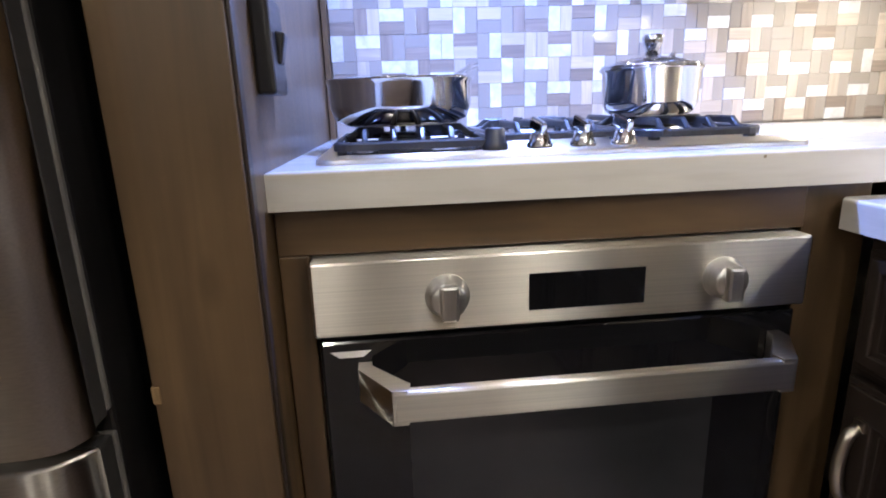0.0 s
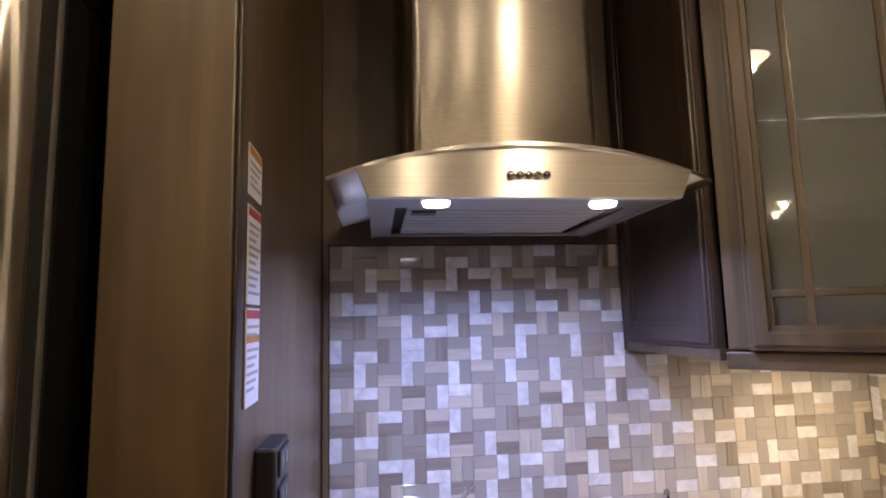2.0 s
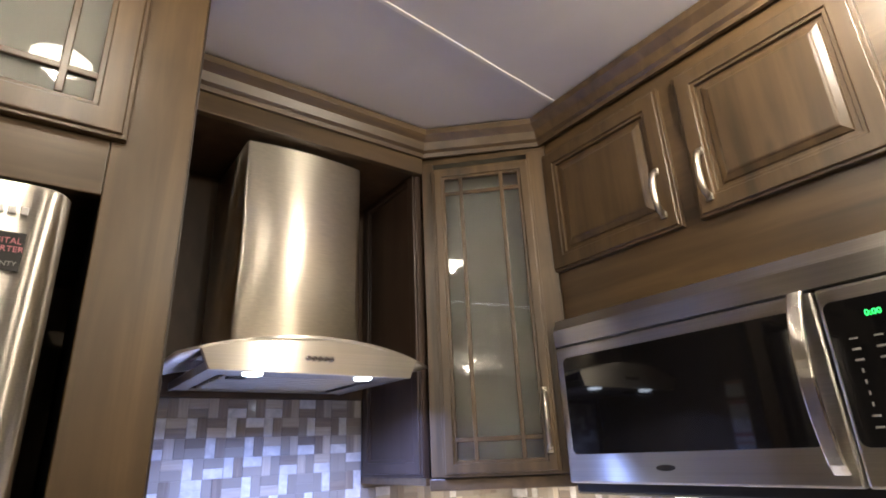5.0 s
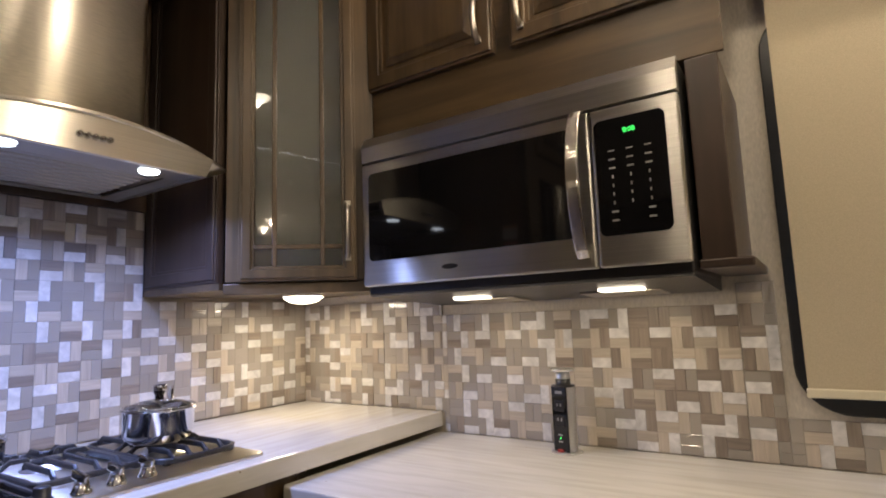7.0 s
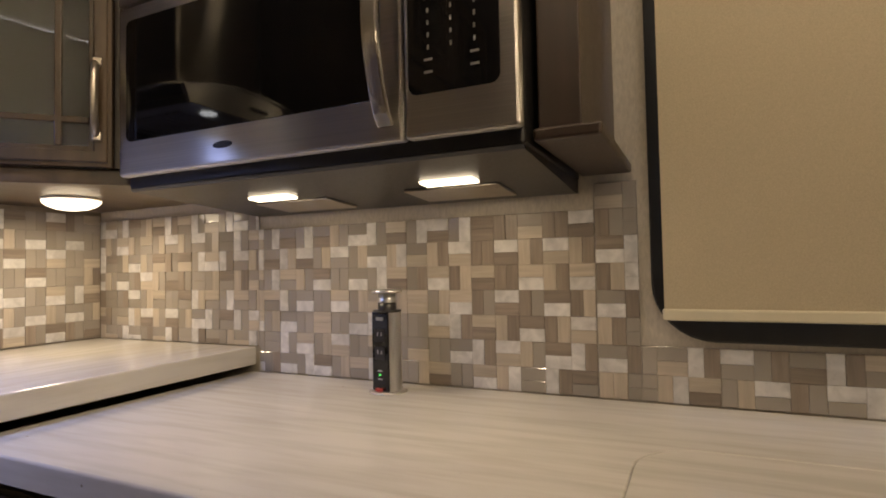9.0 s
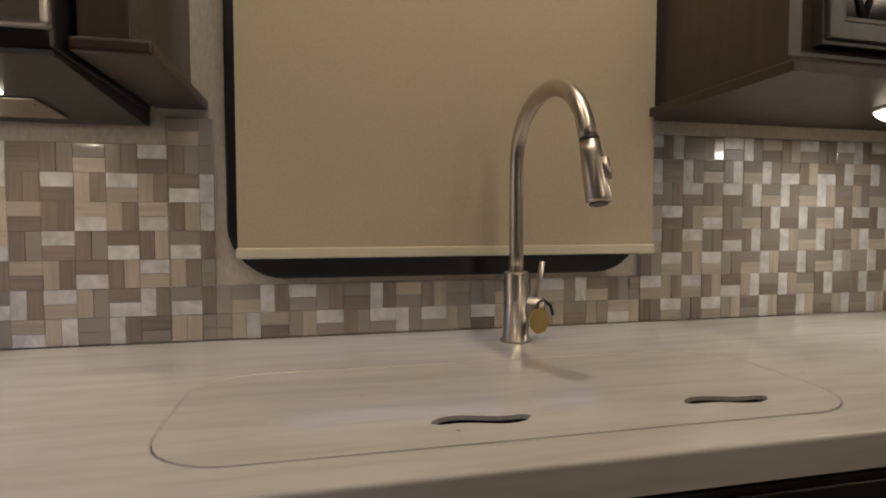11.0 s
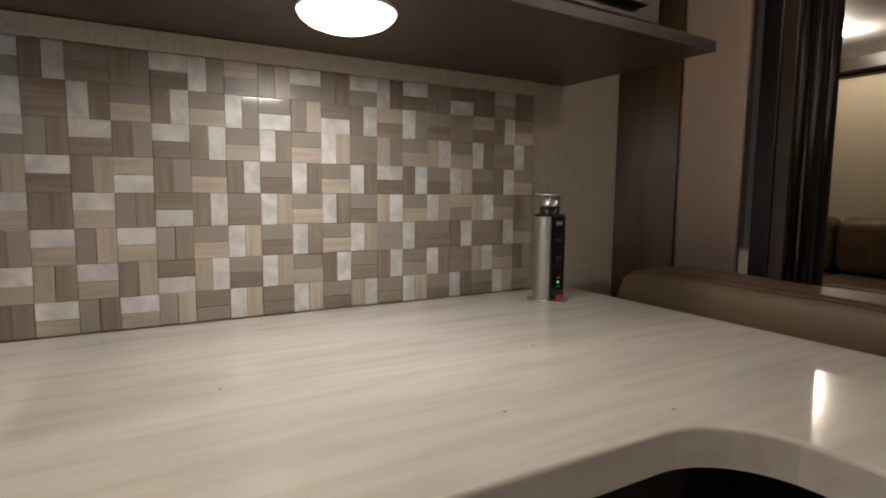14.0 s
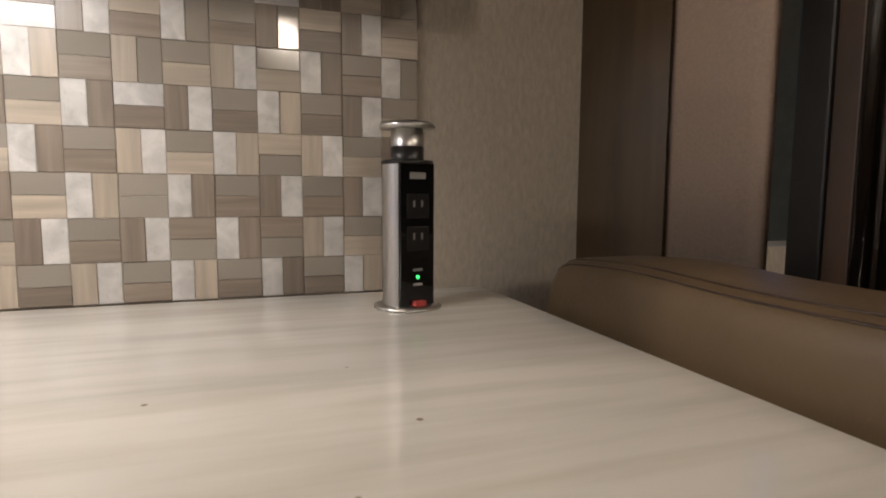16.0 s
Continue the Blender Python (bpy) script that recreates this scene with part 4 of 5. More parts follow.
def knob(x, y, mat_k):
    kb = part("knob", lathe([(0.0165, 0.9772), (0.0165, 0.981), (0.0140, 0.985), (0.0110, 0.996), (0.0, 0.998)], 24, m=pose(x, y, 0)), mat_k, ck)
    part("grip", box(-0.0045, 0.0045, -0.013, 0.024, -0.006, 0.010, 0.003, m=pose(x, y, 1.001, 14, 0, 10)), mat_k, kb)


knob(0.196, 0.722, chrome)
knob(0.253, 0.722, chrome)
knob(0.308, 0.722, chrome)
part("igniter_knob", lathe([(0.0165, 0.9772), (0.0165, 0.984), (0.0135, 0.986), (0.0125, 1.002), (0.0105, 1.004), (0.0, 1.004)], 24, m=pose(0.138, 0.722, 0)), black, ck, "black igniter knob")

pan = thing("frying_pan", "polished steel frying pan standing on a grate", "pan", (0.027, 0.872, 1.0075))
part("bowl", lathe([(0.0, 1.0085), (0.082, 1.0085), (0.097, 1.016), (0.1035, 1.034), (0.1045, 1.064), (0.1075, 1.069), (0.1080, 1.072), (0.1050, 1.071), (0.1020, 1.065), (0.1010, 1.036), (0.094, 1.020), (0.080, 1.0125), (0.0, 1.0125)], 56, m=pose(0.027, 0.872, 0)), chrome, pan)
part("base_disc", lathe([(0.0, 1.0072), (0.080, 1.0072), (0.082, 1.0084), (0.0, 1.0084)], 48, m=pose(0.027, 0.872, 0)), aluminium, pan)
part("handle", tube([(0.087, 0.952, 1.056), (0.099, 0.970, 1.062), (0.129, 1.017, 1.081), (0.159, 1.067, 1.096), (0.177, 1.094, 1.100)], [0.006, 0.007, 0.0085, 0.0095, 0.007], 10, flat=0.55), chrome, pan, "flat steel handle")
part("handle_plate", box(-0.012, 0.012, -0.004, 0.004, -0.012, 0.010, 0.003, m=pose(0.089, 0.955, 1.052, 0, 0, -37)), chrome, pan)

pot = thing("saucepan", "polished steel saucepan with a glass lid on a grate", "saucepan", (0.413, 0.876, 1.0075))
PX, PY = 0.413, 0.876
part("bowl", lathe([(0.0, 1.0085), (0.0548, 1.0085), (0.0647, 1.014), (0.0706, 1.028), (0.0718, 1.0710), (0.0764, 1.0750), (0.0764, 1.0780), (0.0710, 1.0770), (0.0701, 1.030), (0.0631, 1.017), (0.0, 1.0125)], 52, m=pose(PX, PY, 0)), chrome, pot)
part("base_disc", lathe([(0.0, 1.0072), (0.0531, 1.0072), (0.0548, 1.0084), (0.0, 1.0084)], 40, m=pose(PX, PY, 0)), aluminium, pot)
lid = part("lid", lathe([(0.0697, 1.0795), (0.0498, 1.0880), (0.0249, 1.0935), (0.0, 1.0950), (0.0, 1.0925), (0.0249, 1.0910), (0.0498, 1.0855), (0.0697, 1.0780)], 48, m=pose(PX, PY, 0)), clear, pot, "domed glass lid")
part("lid_rim", lathe([(0.0689, 1.0770), (0.0735, 1.0780), (0.0735, 1.0820), (0.0689, 1.0815), (0.0689, 1.0770)], 48, m=pose(PX, PY, 0)), chrome, lid)
part("lid_knob", lathe([(0.0, 1.0950), (0.0100, 1.0955), (0.0091, 1.1030), (0.0145, 1.1120), (0.0154, 1.1220), (0.0124, 1.1260), (0.0, 1.1270)], 28, m=pose(PX, PY, 0)), chrome, lid)
part("handle", tube([(PX + 0.050, PY + 0.050, 1.0640), (PX + 0.064, PY + 0.068, 1.0770), (PX + 0.078, PY + 0.090, 1.0940), (PX + 0.090, PY + 0.108, 1.1050)], [0.006, 0.007, 0.0085, 0.007], 10, flat=0.55), chrome, pot, "flat steel handle")

ov = thing("oven", "built-in oven with a steel control panel and black glass door", "oven", (0.21, 0.9, 0.10))
part("body", box(-0.085, 0.502, 0.667, 1.21, 0.12, 0.868), black, ov)
cpn = part("control_panel", box(-0.093, 0.508, 0.622, 0.6665, 0.779, 0.868, 0.003), steel_x, ov, "brushed steel control panel")
part("display", box(0.157, 0.298, 0.6205, 0.6218, 0.797, 0.842, 0.0004), black_glass, cpn, "dark display window")
for kx in (0.061, 0.396):
    km = facing((kx, 0.622, 0.822), (1, 0, 0))
    kn = part("knob", lathe([(0.026, 0.0), (0.026, 0.004), (0.0225, 0.007), (0.0215, 0.018), (0.018, 0.022), (0.0, 0.023)], 36, m=km), aluminium, cpn, "round steel knob")
    part("grip", box(-0.0105, 0.0105, -0.023, 0.020, 0.016, 0.030, 0.004, m=km), aluminium, kn)
odr = part("door", box(-0.090, 0.505, 0.632, 0.6665, 0.15, 0.770, 0.004), black_glass, ov, "black glass oven door")
part("window", box(0.010, 0.405, 0.6305, 0.6318, 0.30, 0.690, 0.0003), oven_glass, odr)
part("label", prism([(-0.078, 0.757), (-0.030, 0.757), (-0.040, 0.749), (-0.068, 0.749)], 0.0, 0.0008, m=facing((0, 0.6315, 0), (1, 0, 0))), paper, odr, "small pale label")
part("handle", box(-0.008, 0.452, 0.553, 0.567, 0.703, 0.741, 0.004), steel_x, odr, "flat steel bar handle")
for a, b, c, d in ((-0.046, -0.008, -0.008, 0.010), (0.486, 0.452, 0.452, 0.434)):
    part("handle_bracket", prism([(a, 0.631), (a, 0.612), (b, 0.5535), (c + (0.016 if a < 0 else -0.016), 0.5535), (d + (0.002 if a < 0 else -0.002), 0.569), (a + (0.016 if a < 0 else -0.016), 0.620), (a + (0.016 if a < 0 else -0.016), 0.631)], 0.7015, 0.7425), steel_x, odr)

# ---- on the panel beside the stove ----
SX = -0.1300


def side_plate(name, label, y0, y1, z0, z1, deep):
    t = thing(name, label, "outlet", (SX, (y0 + y1) / 2, z0))
    part("plate", box(SX, SX + deep, y0, y1, z0, z1, 0.004), black, t)
    return t


o1 = side_plate("power_outlet", "black double power outlet on the wooden panel", 0.655, 0.738, 1.203, 1.281, 0.024)
for z in (1.223, 1.261):
    sk = part("socket", box(SX + 0.024, SX + 0.0265, 0.667, 0.726, z - 0.014, z + 0.014, 0.002), black, o1)
    for y in (0.683, 0.709):
        part("slot", box(SX + 0.0265, SX + 0.0271, y - 0.003, y + 0.003, z - 0.006, z + 0.006), white_ink, sk)
o2 = side_plate("light_switch", "black light switch on the wooden panel", 0.643, 0.720, 1.050, 1.150, 0.020)
part("rocker", box(-0.004, 0.008, -0.011, 0.011, -0.017, 0.017, 0.003, m=pose(SX + 0.019, 0.682, 1.100, 0, 12, 0)), black, o2)

for z0, z1, head in ((1.548, 1.603, orange), (1.434, 1.537, red), (1.330, 1.430, red)):
    lab = solo("warning_label", box(SX, SX + 0.0014, 0.606, 0.668, z0, z1), paper, "white printed warning label on the wooden panel", "label", (SX, 0.637, z0), group="warning labels on the panel")
    part("heading", box(SX + 0.0015, SX + 0.0018, 0.607, 0.667, z1 - 0.011, z1 - 0.002), head, lab)
    for r_ in range(int((z1 - z0 - 0.02) / 0.008)):
        if head is red and z0 < 1.4 and r_ == 2:
            part("heading", box(SX + 0.0015, SX + 0.0018, 0.607, 0.667, z1 - 0.036, z1 - 0.028), orange, lab)
            continue
        part("print_line", box(SX + 0.0015, SX + 0.0018, 0.610, 0.663 - 0.009 * (r_ % 3), z1 - 0.021 - 0.008 * r_, z1 - 0.0178 - 0.008 * r_), grey_ink, lab)

# ---- faucet ----
FX, FY = 1.032, -0.786
fa = thing("faucet", "brushed nickel pull-down kitchen faucet with a high arc", "faucet", (FX, FY, 0.910))
part("body", lathe([(0.0, 0.9102), (0.0275, 0.9102), (0.0275, 0.914), (0.0225, 0.917), (0.0215, 1.030), (0.0205, 1.034), (0.0, 1.034)], 36, m=pose(FX, FY, 0)), nickel, fa)
neck = [(FX, FY, 1.030 + 0.195 * k / 6) for k in range(7)]
AX, AZ = 0.1105, 0.101
for k in range(1, 15):
    a = math.pi * k / 15
    neck.append((FX - AX + AX * math.cos(a) - 0.003 * k / 15, FY - 0.020 * (1 - math.cos(a)) / 2, 1.228 + AZ * math.sin(a)))
neck.append((FX - 2 * AX - 0.006, FY - 0.021, 1.236))
part("neck", tube(neck, 0.0128, 18), nickel, fa)
hx, hy, hz = neck[-1]
part("collar", tube([(hx, hy, hz + 0.002), (hx - 0.001, hy, hz - 0.003)], 0.0138, 18), black, fa)
head = part("spray_head", tube([(hx - 0.001, hy, hz - 0.003), (hx - 0.005, hy - 0.001, hz - 0.022), (hx - 0.021, hy - 0.004, hz - 0.083), (hx - 0.022, hy - 0.004, hz - 0.088)], [0.0138, 0.0150, 0.0175, 0.0160], 20), nickel, fa)
part("spray_button", tube([(hx - 0.020, hy - 0.012, hz - 0.026), (hx - 0.028, hy - 0.015, hz - 0.055)], 0.0055, 8), nickel, head)
part("aerator", tube([(hx - 0.022, hy - 0.004, hz - 0.0882), (hx - 0.0225, hy - 0.004, hz - 0.090)], 0.0125, 16), black, head)
part("valve", tube([(FX, FY - 0.012, 0.970), (FX - 0.004, FY - 0.044, 0.970), (FX - 0.0045, FY - 0.049, 0.970)], [0.0195, 0.0195, 0.0165], 24), nickel, fa)
part("lever", tube([(FX - 0.003, FY - 0.036, 0.974), (FX - 0.006, FY - 0.040, 1.010), (FX - 0.010, FY - 0.046, 1.052)], [0.0052, 0.0050, 0.0048], 12), nickel, fa)
tag_ = solo("brass_tag", prism([(0.022 * math.cos(a * math.pi / 4 + 0.4), 0.024 * math.sin(a * math.pi / 4 + 0.4)) for a in range(8)], 0, 0.0015, 0.0004, m=facing((FX - 0.030, FY - 0.032, 0.950), (0.3, -1, 0)) @ pose(0, 0, 0, 0, 0, 8)), brass, "eight-sided brass tag hung on the faucet", "tag", (FX - 0.030, FY - 0.032, 0.930))
part("band", tube([(FX - 0.026, FY - 0.060, 0.958), (FX - 0.020, FY - 0.058, 0.974), (FX - 0.014, FY - 0.046, 0.984), (FX - 0.020, FY - 0.034, 0.980), (FX - 0.028, FY - 0.030, 0.968)], 0.003, 8), black, tag_, "dark rubber band")


# ---- pop-up socket posts ----
def post(x, y, turn):
    t = thing("popup_socket", "aluminium pop-up power post with black socket face in the worktop", "power socket", (x, y, 0.910), group="pop-up power posts in the worktop")
    m = pose(x, y, 0.910, 0, 0, turn)
    part("flange", lathe([(0.0, 0.0002), (0.0375, 0.0002), (0.0375, 0.0025), (0.033, 0.0042), (0.0, 0.0042)], 40, m=m), aluminium, t)
    shell = [(0.0275 * math.cos(radians(a)), 0.0275 * math.sin(radians(a))) for a in range(52, 309, 8)]
    part("shell", prism(shell, 0.0043, 0.158, m=m), aluminium, t)
    face = part("socket_face", box(0.0172, 0.0215, -0.0215, 0.0215, 0.0043, 0.159, 0.001, m=m), black_glass, t, "black socket face")
    part("top_plate", lathe([(0.0, 0.158), (0.0285, 0.158), (0.0285, 0.162), (0.0, 0.162)], 32, m=m), black, t)
    part("neck", lathe([(0.0185, 0.162), (0.0185, 0.177), (0.0, 0.177)], 28, m=m), black, t)
    part("stem", lathe([(0.0180, 0.177), (0.0175, 0.196), (0.0, 0.196)], 28, m=m), aluminium, t)
    part("cap", lathe([(0.0, 0.196), (0.0295, 0.196), (0.0305, 0.199), (0.0285, 0.2025), (0.0, 0.203)], 36, m=m), aluminium, t)
    part("name_plate", box(0.0216, 0.0221, -0.010, 0.010, 0.142, 0.149, m=m), white_ink, face)
    for z in (0.078, 0.113):
        sk = part("socket", box(0.0216, 0.0223, -0.014, 0.014, z - 0.013, z + 0.013, 0.0005, m=m), black, face)
        for s in (-1, 1):
            part("slot", box(0.0224, 0.0227, 0.005 * s - 0.0012, 0.005 * s + 0.0012, z - 0.001, z + 0.006, m=m), aluminium, sk)
    for z in (0.028, 0.044):
        part("usb_port", box(0.0216, 0.0222, -0.006, 0.006, z - 0.0014, z + 0.0014, m=m), aluminium, face)
    part("power_light", lathe([(0.0, 0.0012), (0.0020, 0.0008), (0.0022, 0.0), (0.0, 0.0)], 12, m=m @ Matrix.Translation((0.0216, 0, 0.036)) @ pose(0, 0, 0, 0, 90, 0)), led_green, face, "green power light")
    part("reset_button", box(0.0216, 0.0290, -0.007, 0.007, 0.0045, 0.0105, 0.001, m=m), red, face, "red reset button")
    return t


post(1.066, 0.207, 166)
post(1.044, -1.957, 196)

# ---- beyond the worktop: sofa, second window, column ----
sofa = thing("sofa", "brown leather sofa with stitched back behind the worktop", "sofa", (0.3, -2.6, 0))


def back_point(x, a, out=0.0):
    """A point on the sofa's padded back: a full, square-shouldered section that rounds off towards its end."""
    end = min(max((1.035 - x) / 0.07, 0.0), 1.0)
    full = (1 - (1 - end) ** 2.4) ** 0.5
    c, s = math.cos(a), math.sin(a)
    sag = 0.0035 * math.sin(9.0 * x + 0.6) + 0.002 * math.sin(23.0 * x)
    hy, hz = 0.072 * (0.55 + 0.45 * full) + out, 0.268 * (0.80 + 0.20 * full) + sag * (s > 0) + out
    return Vector((x, -2.180 + hy * math.copysign(abs(c) ** 0.30, c), 0.700 + hz * math.copysign(abs(s) ** 0.30, s)))


xs = [-0.95 + 1.90 * k / 60 for k in range(61)] + [0.965, 0.98, 0.995, 1.008, 1.018, 1.026, 1.031, 1.034]
rim_n = 72
back = bmesh.new()
rings = [[back.verts.new(back_point(x, 2 * math.pi * (k + 0.5) / rim_n)) for k in range(rim_n)] for x in xs]
for r0, r1 in zip(rings, rings[1:]):
    for k in range(rim_n):
        back.faces.new((r0[k], r0[(k + 1) % rim_n], r1[(k + 1) % rim_n], r1[k])).smooth = True
back.faces.new(rings[0])
back.faces.new(rings[-1][::-1])
bmesh.ops.recalc_face_normals(back, faces=back.faces[:])
part("back", back, leather, sofa)
part("seat", box(-0.92, 0.74, -3.0, -2.262, 0.20, 0.46, 0.05, 5), leather, sofa)
part("base", box(-0.92, 0.75, -2.95, -2.2, 0.02, 0.198, 0.01), black, sofa)
for a in (1.15, 1.34):
    part("seam", tube([back_point(x, a, 0.0002) for x in xs[:-4]], 0.0013, 6), wood_cab, sofa, "stitched seam")

w2 = thing("window_2", "wood-boxed window with a lowered blind beside the sofa", "window", (1.08, -2.35, 0.80), kind=ST)
part("side_board", prism([(1.1565, -2.246), (1.125, -2.258), (1.035, -2.297), (1.045, -2.312), (1.1565, -2.272)], 0.60, CEIL - 0.001, 0.001), wood_z, w2)
part("sill", prism([(1.04, -2.300), (0.892, -2.300), (0.892, -2.56), (1.1560, -2.56), (1.1560, -2.31)], 0.895, 0.918, 0.003), seam_mat, w2, "pale sill")
part("window_frame", box(1.118, 1.150, -2.93, -2.88, 0.93, 2.02, 0.003), black, w2)
part("window_frame", box(1.118, 1.150, -2.33, -2.31, 0.93, 2.02, 0.003), black, w2)
part("inner_frame", box(0.844, 0.882, -2.336, -2.324, 0.8802, CEIL - 0.001, 0.003), black, w2)
part("jamb", box(0.817, 0.8435, -2.342, -2.326, 0.8802, CEIL - 0.001, 0.002), wood_cab, w2, "brown window jamb")
b2 = thing("roller_blind", "pale pinkish beige roller blind lowered over the side window", "blind", (1.02, -2.40, 0.92))
cur = [(1.036 - 0.130 * k / 12, -2.302 - 0.004 * k / 12) for k in range(13)]
cur += [(0.900, -2.309), (0.894, -2.314)]
cloth = prism(cur + [(x + 0.0022, y + 0.0004) for x, y in cur[::-1]], 0.940, CEIL - 0.06)
for f in cloth.faces:
    f.smooth = abs(f.normal.z) < 0.5
part("fabric", cloth, shade_mat, b2)
part("hem_bar", prism([(1.034, -2.304), (0.908, -2.308), (0.909, -2.318), (1.040, -2.314)], 0.919, 0.9395, 0.003), shade_mat, b2, "fabric-covered hem bar")

col = thing("dark_column", "dark glossy fluted wooden column on a ledge", "column", (0.785, -2.333, 0.88))
part("shaft", box(0.760, 0.812, -2.352, -2.314, 0.925, CEIL - 0.001, 0.006), gloss_dark, col)
for xx in (0.773, 0.798):
    part("flute", tube([(xx, -2.3145, 0.93), (xx, -2.3145, CEIL - 0.002)], 0.0095, 14), gloss_dark, col)
part("flute", tube([(0.7605, -2.333, 0.93), (0.7605, -2.333, CEIL - 0.002)], 0.0105, 14), gloss_dark, col)
part("foot", box(0.750, 0.818, -2.366, -2.300, 0.880, 0.905, 0.004, into=box(0.754, 0.816, -2.360, -2.304, 0.905, 0.925, 0.004)), gloss_dark, col)
solo("column_ledge", box(0.752, 1.1555, -2.60, -2.262, 0.0, 0.8795, 0.003), wood_dark, "dark wooden ledge behind the sofa", "ledge", (0.95, -2.45, 0))

# far seating area
fs = thing("sofa", "brown leather sofa under the far window", "sofa", (2.7, -6.1, 0))
part("base", box(1.75, 3.38, -6.56, -5.70, 0.05, 0.30, 0.02), leather, fs)
for x0 in (1.77, 2.58):
    part("seat_cushion", box(x0, x0 + 0.78, -6.40, -5.66, 0.305, 0.47, 0.06, 5), leather, fs)
    bc = box(x0, x0 + 0.78, -6.55, -6.25, 0.475, 0.93, 0.09, 6)
    for f in bc.faces:
        f.smooth = True
    part("back_cushion", bc, leather, fs)
part("arm", box(1.55, 1.745, -6.5, -5.66, 0.05, 0.66, 0.08, 6), leather, fs)
b3 = thing("roller_blind", "cream roller blind lowered over the far window", "blind", (2.7, -6.57, 0.93))
part("fabric", box(2.0, 3.38, -6.575, -6.57, 0.905, 2.10), blind_mat, b3)
part("hem_bar", box(1.99, 3.39, -6.58, -6.56, 0.885, 0.905, 0.003), hem_mat, b3)
solo("window_valance", box(1.9, 3.39, -6.595, -6.45, 2.12, 2.23, 0.006), wood_dark, "dark wooden valance over the far window", "valance", (2.7, -6.5, 2.12))
solo("window_valance", box(0.93, 1.1565, -1.11, -0.235, 2.04, 2.16, 0.004), wood_y, "wooden valance board over the sink window", "valance", (1.05, -0.67, 2.04))

# ---- tiled backsplash ----
PIECES = {}
LOOKS = {"m": (marble, marble), "c": (cream, cream_h), "t": (taupe, taupe), "u": (umber, umber_h)}
rng = random.Random(11)


def piece_mesh(w, h, kind, level):
    """One chamfered tile, w by h, its face towards +z of its own axes, shared by alike pieces."""
    key = (round(w, 3), round(h, 3), kind, level)
    if key not in PIECES:
        a, b, c, t = w / 2 - 0.00015, h / 2 - 0.00015, 0.0010 if kind == "t" else 0.0007, 0.0
        lo, mid = -0.006, -0.0007
        ring = lambda d, z: [(-a + d, -b + d, z), (a - d, -b + d, z), (a - d, b - d, z), (-a + d, b - d, z)]
        vs = ring(0, lo) + ring(0, mid) + ring(c, t)
        fs = [(8, 9, 10, 11)]
        for o in (0, 4):
            fs += [(o + k, o + (k + 1) % 4, o + 4 + (k + 1) % 4, o + 4 + k) for k in range(4)]
        me = bpy.data.meshes.new("tile")
        me.from_pydata(vs, [], fs)
        me.materials.append(LOOKS[kind][1 if level else 0])
        PIECES[key] = me
    return PIECES[key]


def backsplash(name, label, right, origin, u0, u1, z0, z1, gu, gz, step, odd, sheet=None):
    """Tiles of a basket weave over u0..u1 and z0..z1; gu, gz is a corner of the grid; right is the way of u."""
    face = facing(origin, right)
    grout_bm = box(u0, u1, z0, z1, -0.0065, -0.0022, m=face)
    wall = solo(name, grout_bm, grout, label, "backsplash", kind=ST)
    i0, i1 = math.floor((u0 - gu) / step + 0.01), math.ceil((u1 - gu) / step - 0.01)
    j0, j1 = math.floor((gz - z1) / step + 0.01), math.ceil((gz - z0) / step - 0.01)
    for i in range(i0, i1):
        for j in range(j0, j1):
            ua, ub = gu + i * step, gu + (i + 1) * step
            zb, za = gz - j * step, gz - (j + 1) * step
            level = (i + j + odd) % 2 == 0
            um, zm = (ua + ub) / 2, (za + zb) / 2
            spots = ((ua, ub, zm, zb), (ua, ub, za, zm)) if level else ((ua, um, za, zb), (um, ub, za, zb))
            code = sheet(i, j) if sheet else None
            if not code:
                first = rng.choices("mctu", (24, 28, 31, 17))[0]
                second = rng.choices([k for k in "mctu" if k != first] + ["t"], (1, 1, 1, 0.5))[0]
                code = first + second
            for (p0, p1, q0, q1), kind in zip(spots, code):
                p0, p1, q0, q1 = max(p0, u0), min(p1, u1), max(q0, z0), min(q1, z1)
                if p1 - p0 < 0.004 or q1 - q0 < 0.004:
                    continue
                ob = new("tile", piece_mesh(p1 - p0, q1 - q0, kind, level))
                ob.parent = wall
                ob.matrix_basis = face @ Matrix.Translation(((p0 + p1) / 2, (q0 + q1) / 2, rng.uniform(-0.0009, 0.0009) - (0.0008 if kind == "t" else 0.0)))
    return wall


WEAVE = (
    "mt um tu ut mu mt cu uc mt tu mt mu mu ut um uu mc ut",
    "um uu mu tc um tc mt tm uc um um cu mt tu ut cu um uc",
    "mt tu mu ut mu um tc mu tc mc tu ct tc cm tc mu tu mt",
    "tc mu uc cm ut tc um tu mu tc mu mu um tu mc tu um tc",
    "mc uu mc tu um um tu mc tc mu tu cm tc mc ct cm tc ut",
    "ut mc tc mc tu tc mc tu mu tc mc tt mu tu um tu um tc",
    "mc cu mc uc um cm tu mc tc um tu um ut mu ut cm tc ut",
    "uu mc tu mc tc ut mc uu mc tu cm tu mc tu mu tu mc tu",
)


def weave(i, j):
    """The pair of tiles in column i and row j beyond the window."""
    pairs = WEAVE[min(max(j + 1, 0), 7)].split()
    return pairs[min(max(i + 1, 0), 17)]


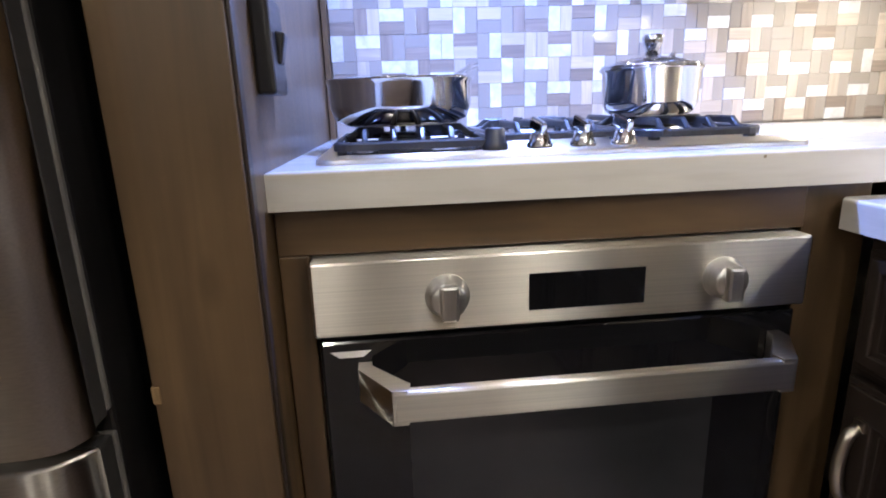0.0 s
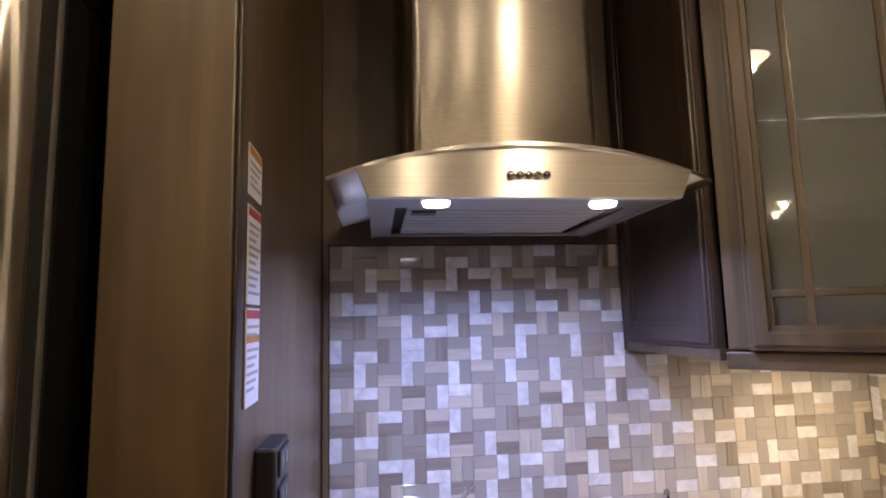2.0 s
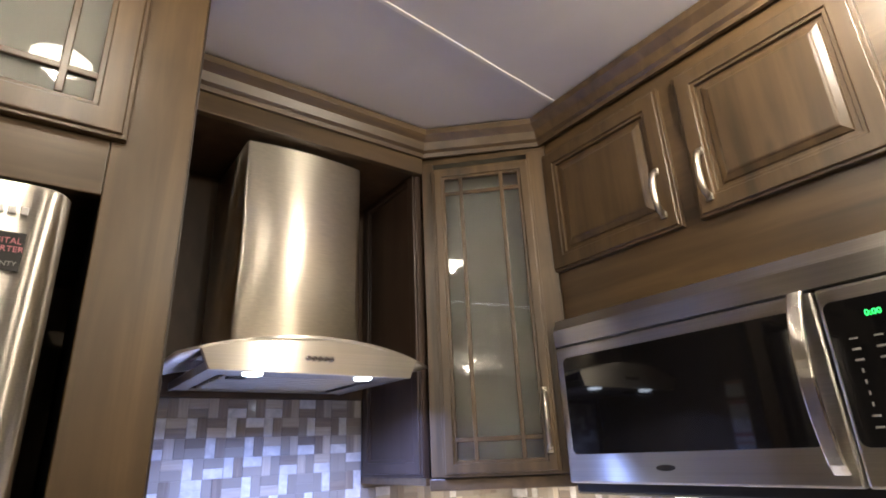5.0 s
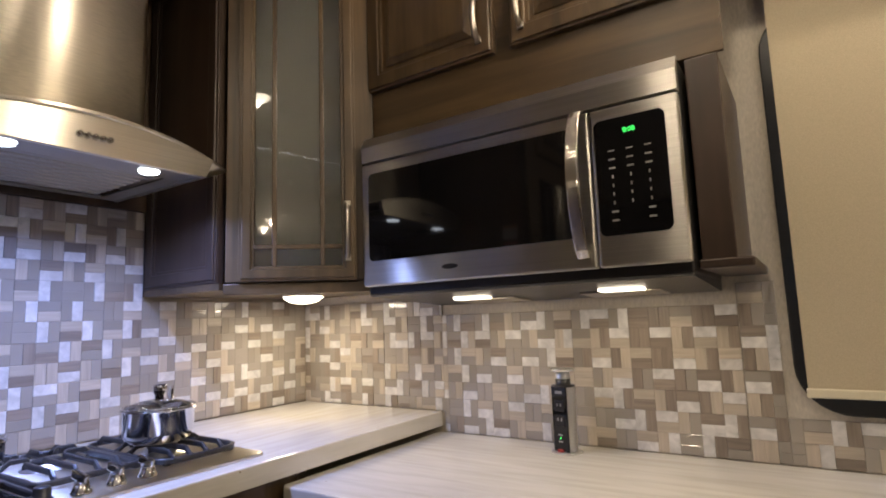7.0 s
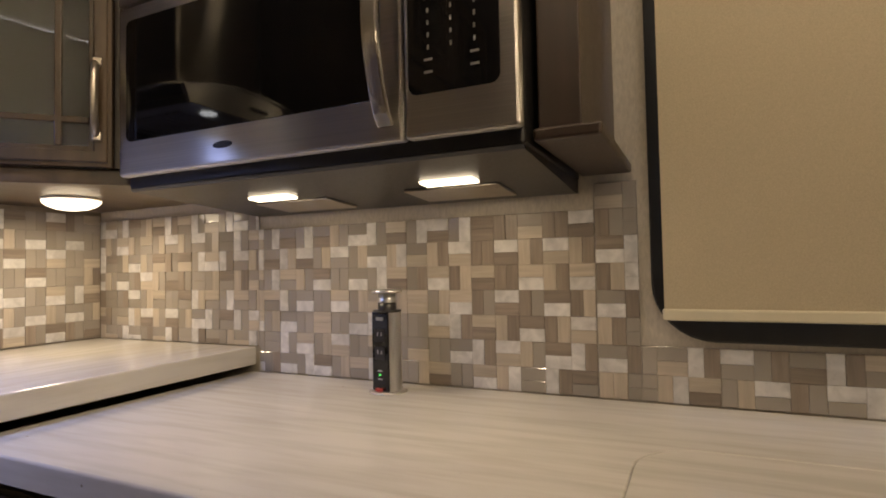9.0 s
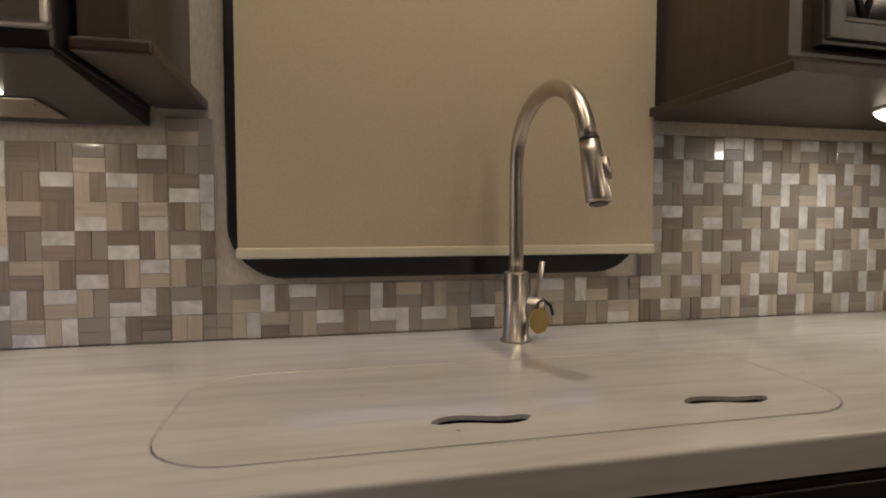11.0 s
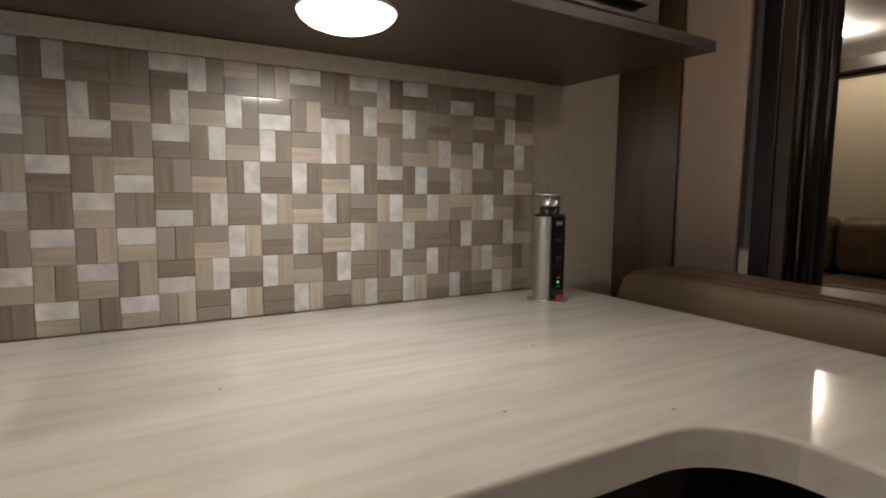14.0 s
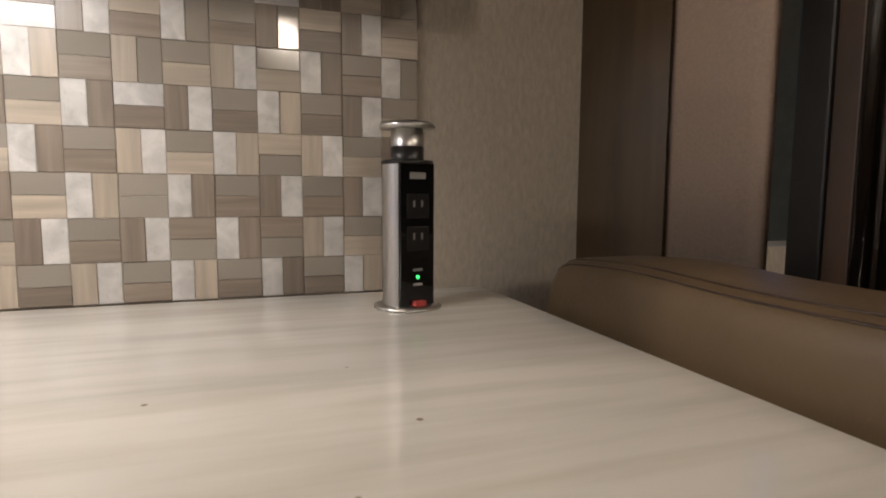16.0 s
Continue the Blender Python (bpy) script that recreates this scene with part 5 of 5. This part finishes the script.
# the weave over the cooktop and round the corner, and along the sink wall: a pair of tiles a word, row by row
STOVE_WEAVE = (
    "tc tu uc ct cu um tu cm uc mu uc cu uc",
    "cu tm cu mu uc mu mu mu cu tm uc um ut",
    "cm um ct ut mu ut mu cm tc um uc tm uc",
    "ut ut ct mt tm mu mt ct um ct cm tt mt",
    "mt tm ut mm tu tc mt tc mt tt tm tu um",
    "ut mt tc mt ct mt ct tm tc tm tt tt mc tt mc tu ct ct tc tm ut tt mu ut ct",
    "mc mt ct uc tm mc ct tt mt cu mt tc mu tm tc tu cc ct tt tm ct tm tt tm tt",
    "tu uc mu tu cu mt ct tu tu mc ut mt tc tt mt tt tm tu tm tt um tt mc tt tc",
    "mt mc ut tu mm uc tm cu cc um ct tu mt mt ct mc ct cm ct tt tt um tt tt cu",
    "tu ct mu mu um ct tc mt mt ct cu mt tu tt mt tt cm tu cm tm tm tt cm tm cu",
    "mc mu uc tt tm uc tm ut mt mu tc mt tc mc ct tm ct tm tc tm ct tm ct tm tc",
    "tt tu mt ut ct tm tc tc tu ct ut cm tc tt tt tc ct tc mu tu mc ut um ut tu",
)
SINK_WEAVE = (
    "tm tu tm tu ct tm mt cu tm mu tm uu uu tc uu mu ut tt",
    "tu mc mu tc mt tc tm cm tc cu mc uu mu cu mc cu um mm",
    "tm ct ct um tt tm tm cu tu cm uc cu uu cm cu cm uc mm",
    "ct mt tm tt cm tc tc tc cc tc cm ut mu ut um uc tm uu",
    "tc tm tt cc tt tm mc tt tt mc mu cu cu um uc mc cu tt",
    "tt mt cm tc mc tt ct mt tc tt tm mu mc ct um mu tm ut tc mu mt tu tu mu ct uc tt tt tc tc mc tm uc ut",
    "tu tm tm um tc ct mt tt tc cu tt cm cm tt mu ut cc tt cm cu tc mt ut mt mt mt ct mu ct tc tc tu ct cm",
)


def stove_weave(i, j):
    pairs = STOVE_WEAVE[j].split() if 0 <= j < len(STOVE_WEAVE) else []
    return pairs[i] if 0 <= i < len(pairs) else None


def sink_weave(i, j):
    pairs = SINK_WEAVE[j].split() if 0 <= j < len(SINK_WEAVE) else []
    return pairs[i + 15] if 0 <= i + 15 < len(pairs) else None


LABEL = "mosaic backsplash of marble, wood-look and glass tiles"
P1, P2 = 0.0500, 0.0496
NO, EO = (0, TN, 0), (TE, 0, 0)
backsplash("backsplash_1", LABEL, (1, 0, 0), NO, -0.097, 0.553, 0.971, 1.573, -0.097, 1.573, P1, 1, stove_weave)
backsplash("backsplash_2", LABEL, (1, 0, 0), NO, 0.553, 1.1495, 0.971, 1.323, -0.097, 1.573, P1, 1, stove_weave)
backsplash("backsplash_3", LABEL, (0, -1, 0), EO, -1.2225, -0.620, 0.971, 1.3056, 0.140, 1.256, P2, 0)
backsplash("backsplash_4", LABEL, (0, -1, 0), EO, -0.620, 0.187, 0.911, 1.256, 0.140, 1.256, P2, 0, sink_weave)
backsplash("backsplash_5", LABEL, (0, -1, 0), EO, 0.187, 0.263, 0.911, 1.3040, 0.140, 1.256, P2, 0, sink_weave)
backsplash("backsplash_6", LABEL, (0, -1, 0), EO, 0.263, 1.1050, 0.911, 1.008, 0.140, 1.256, P2, 0, sink_weave)
backsplash("backsplash_7", LABEL, (0, -1, 0), EO, 1.1050, 2.000, 0.911, 1.3056, 1.1572, 1.256, 0.0497, 0, weave)
solo("tile_top_trim", box(1.146, 1.1565, -2.0, -1.124, 1.307, 1.3345, 0.001), wallpaper, "pale strip over the tiles", "trim", kind=ST)
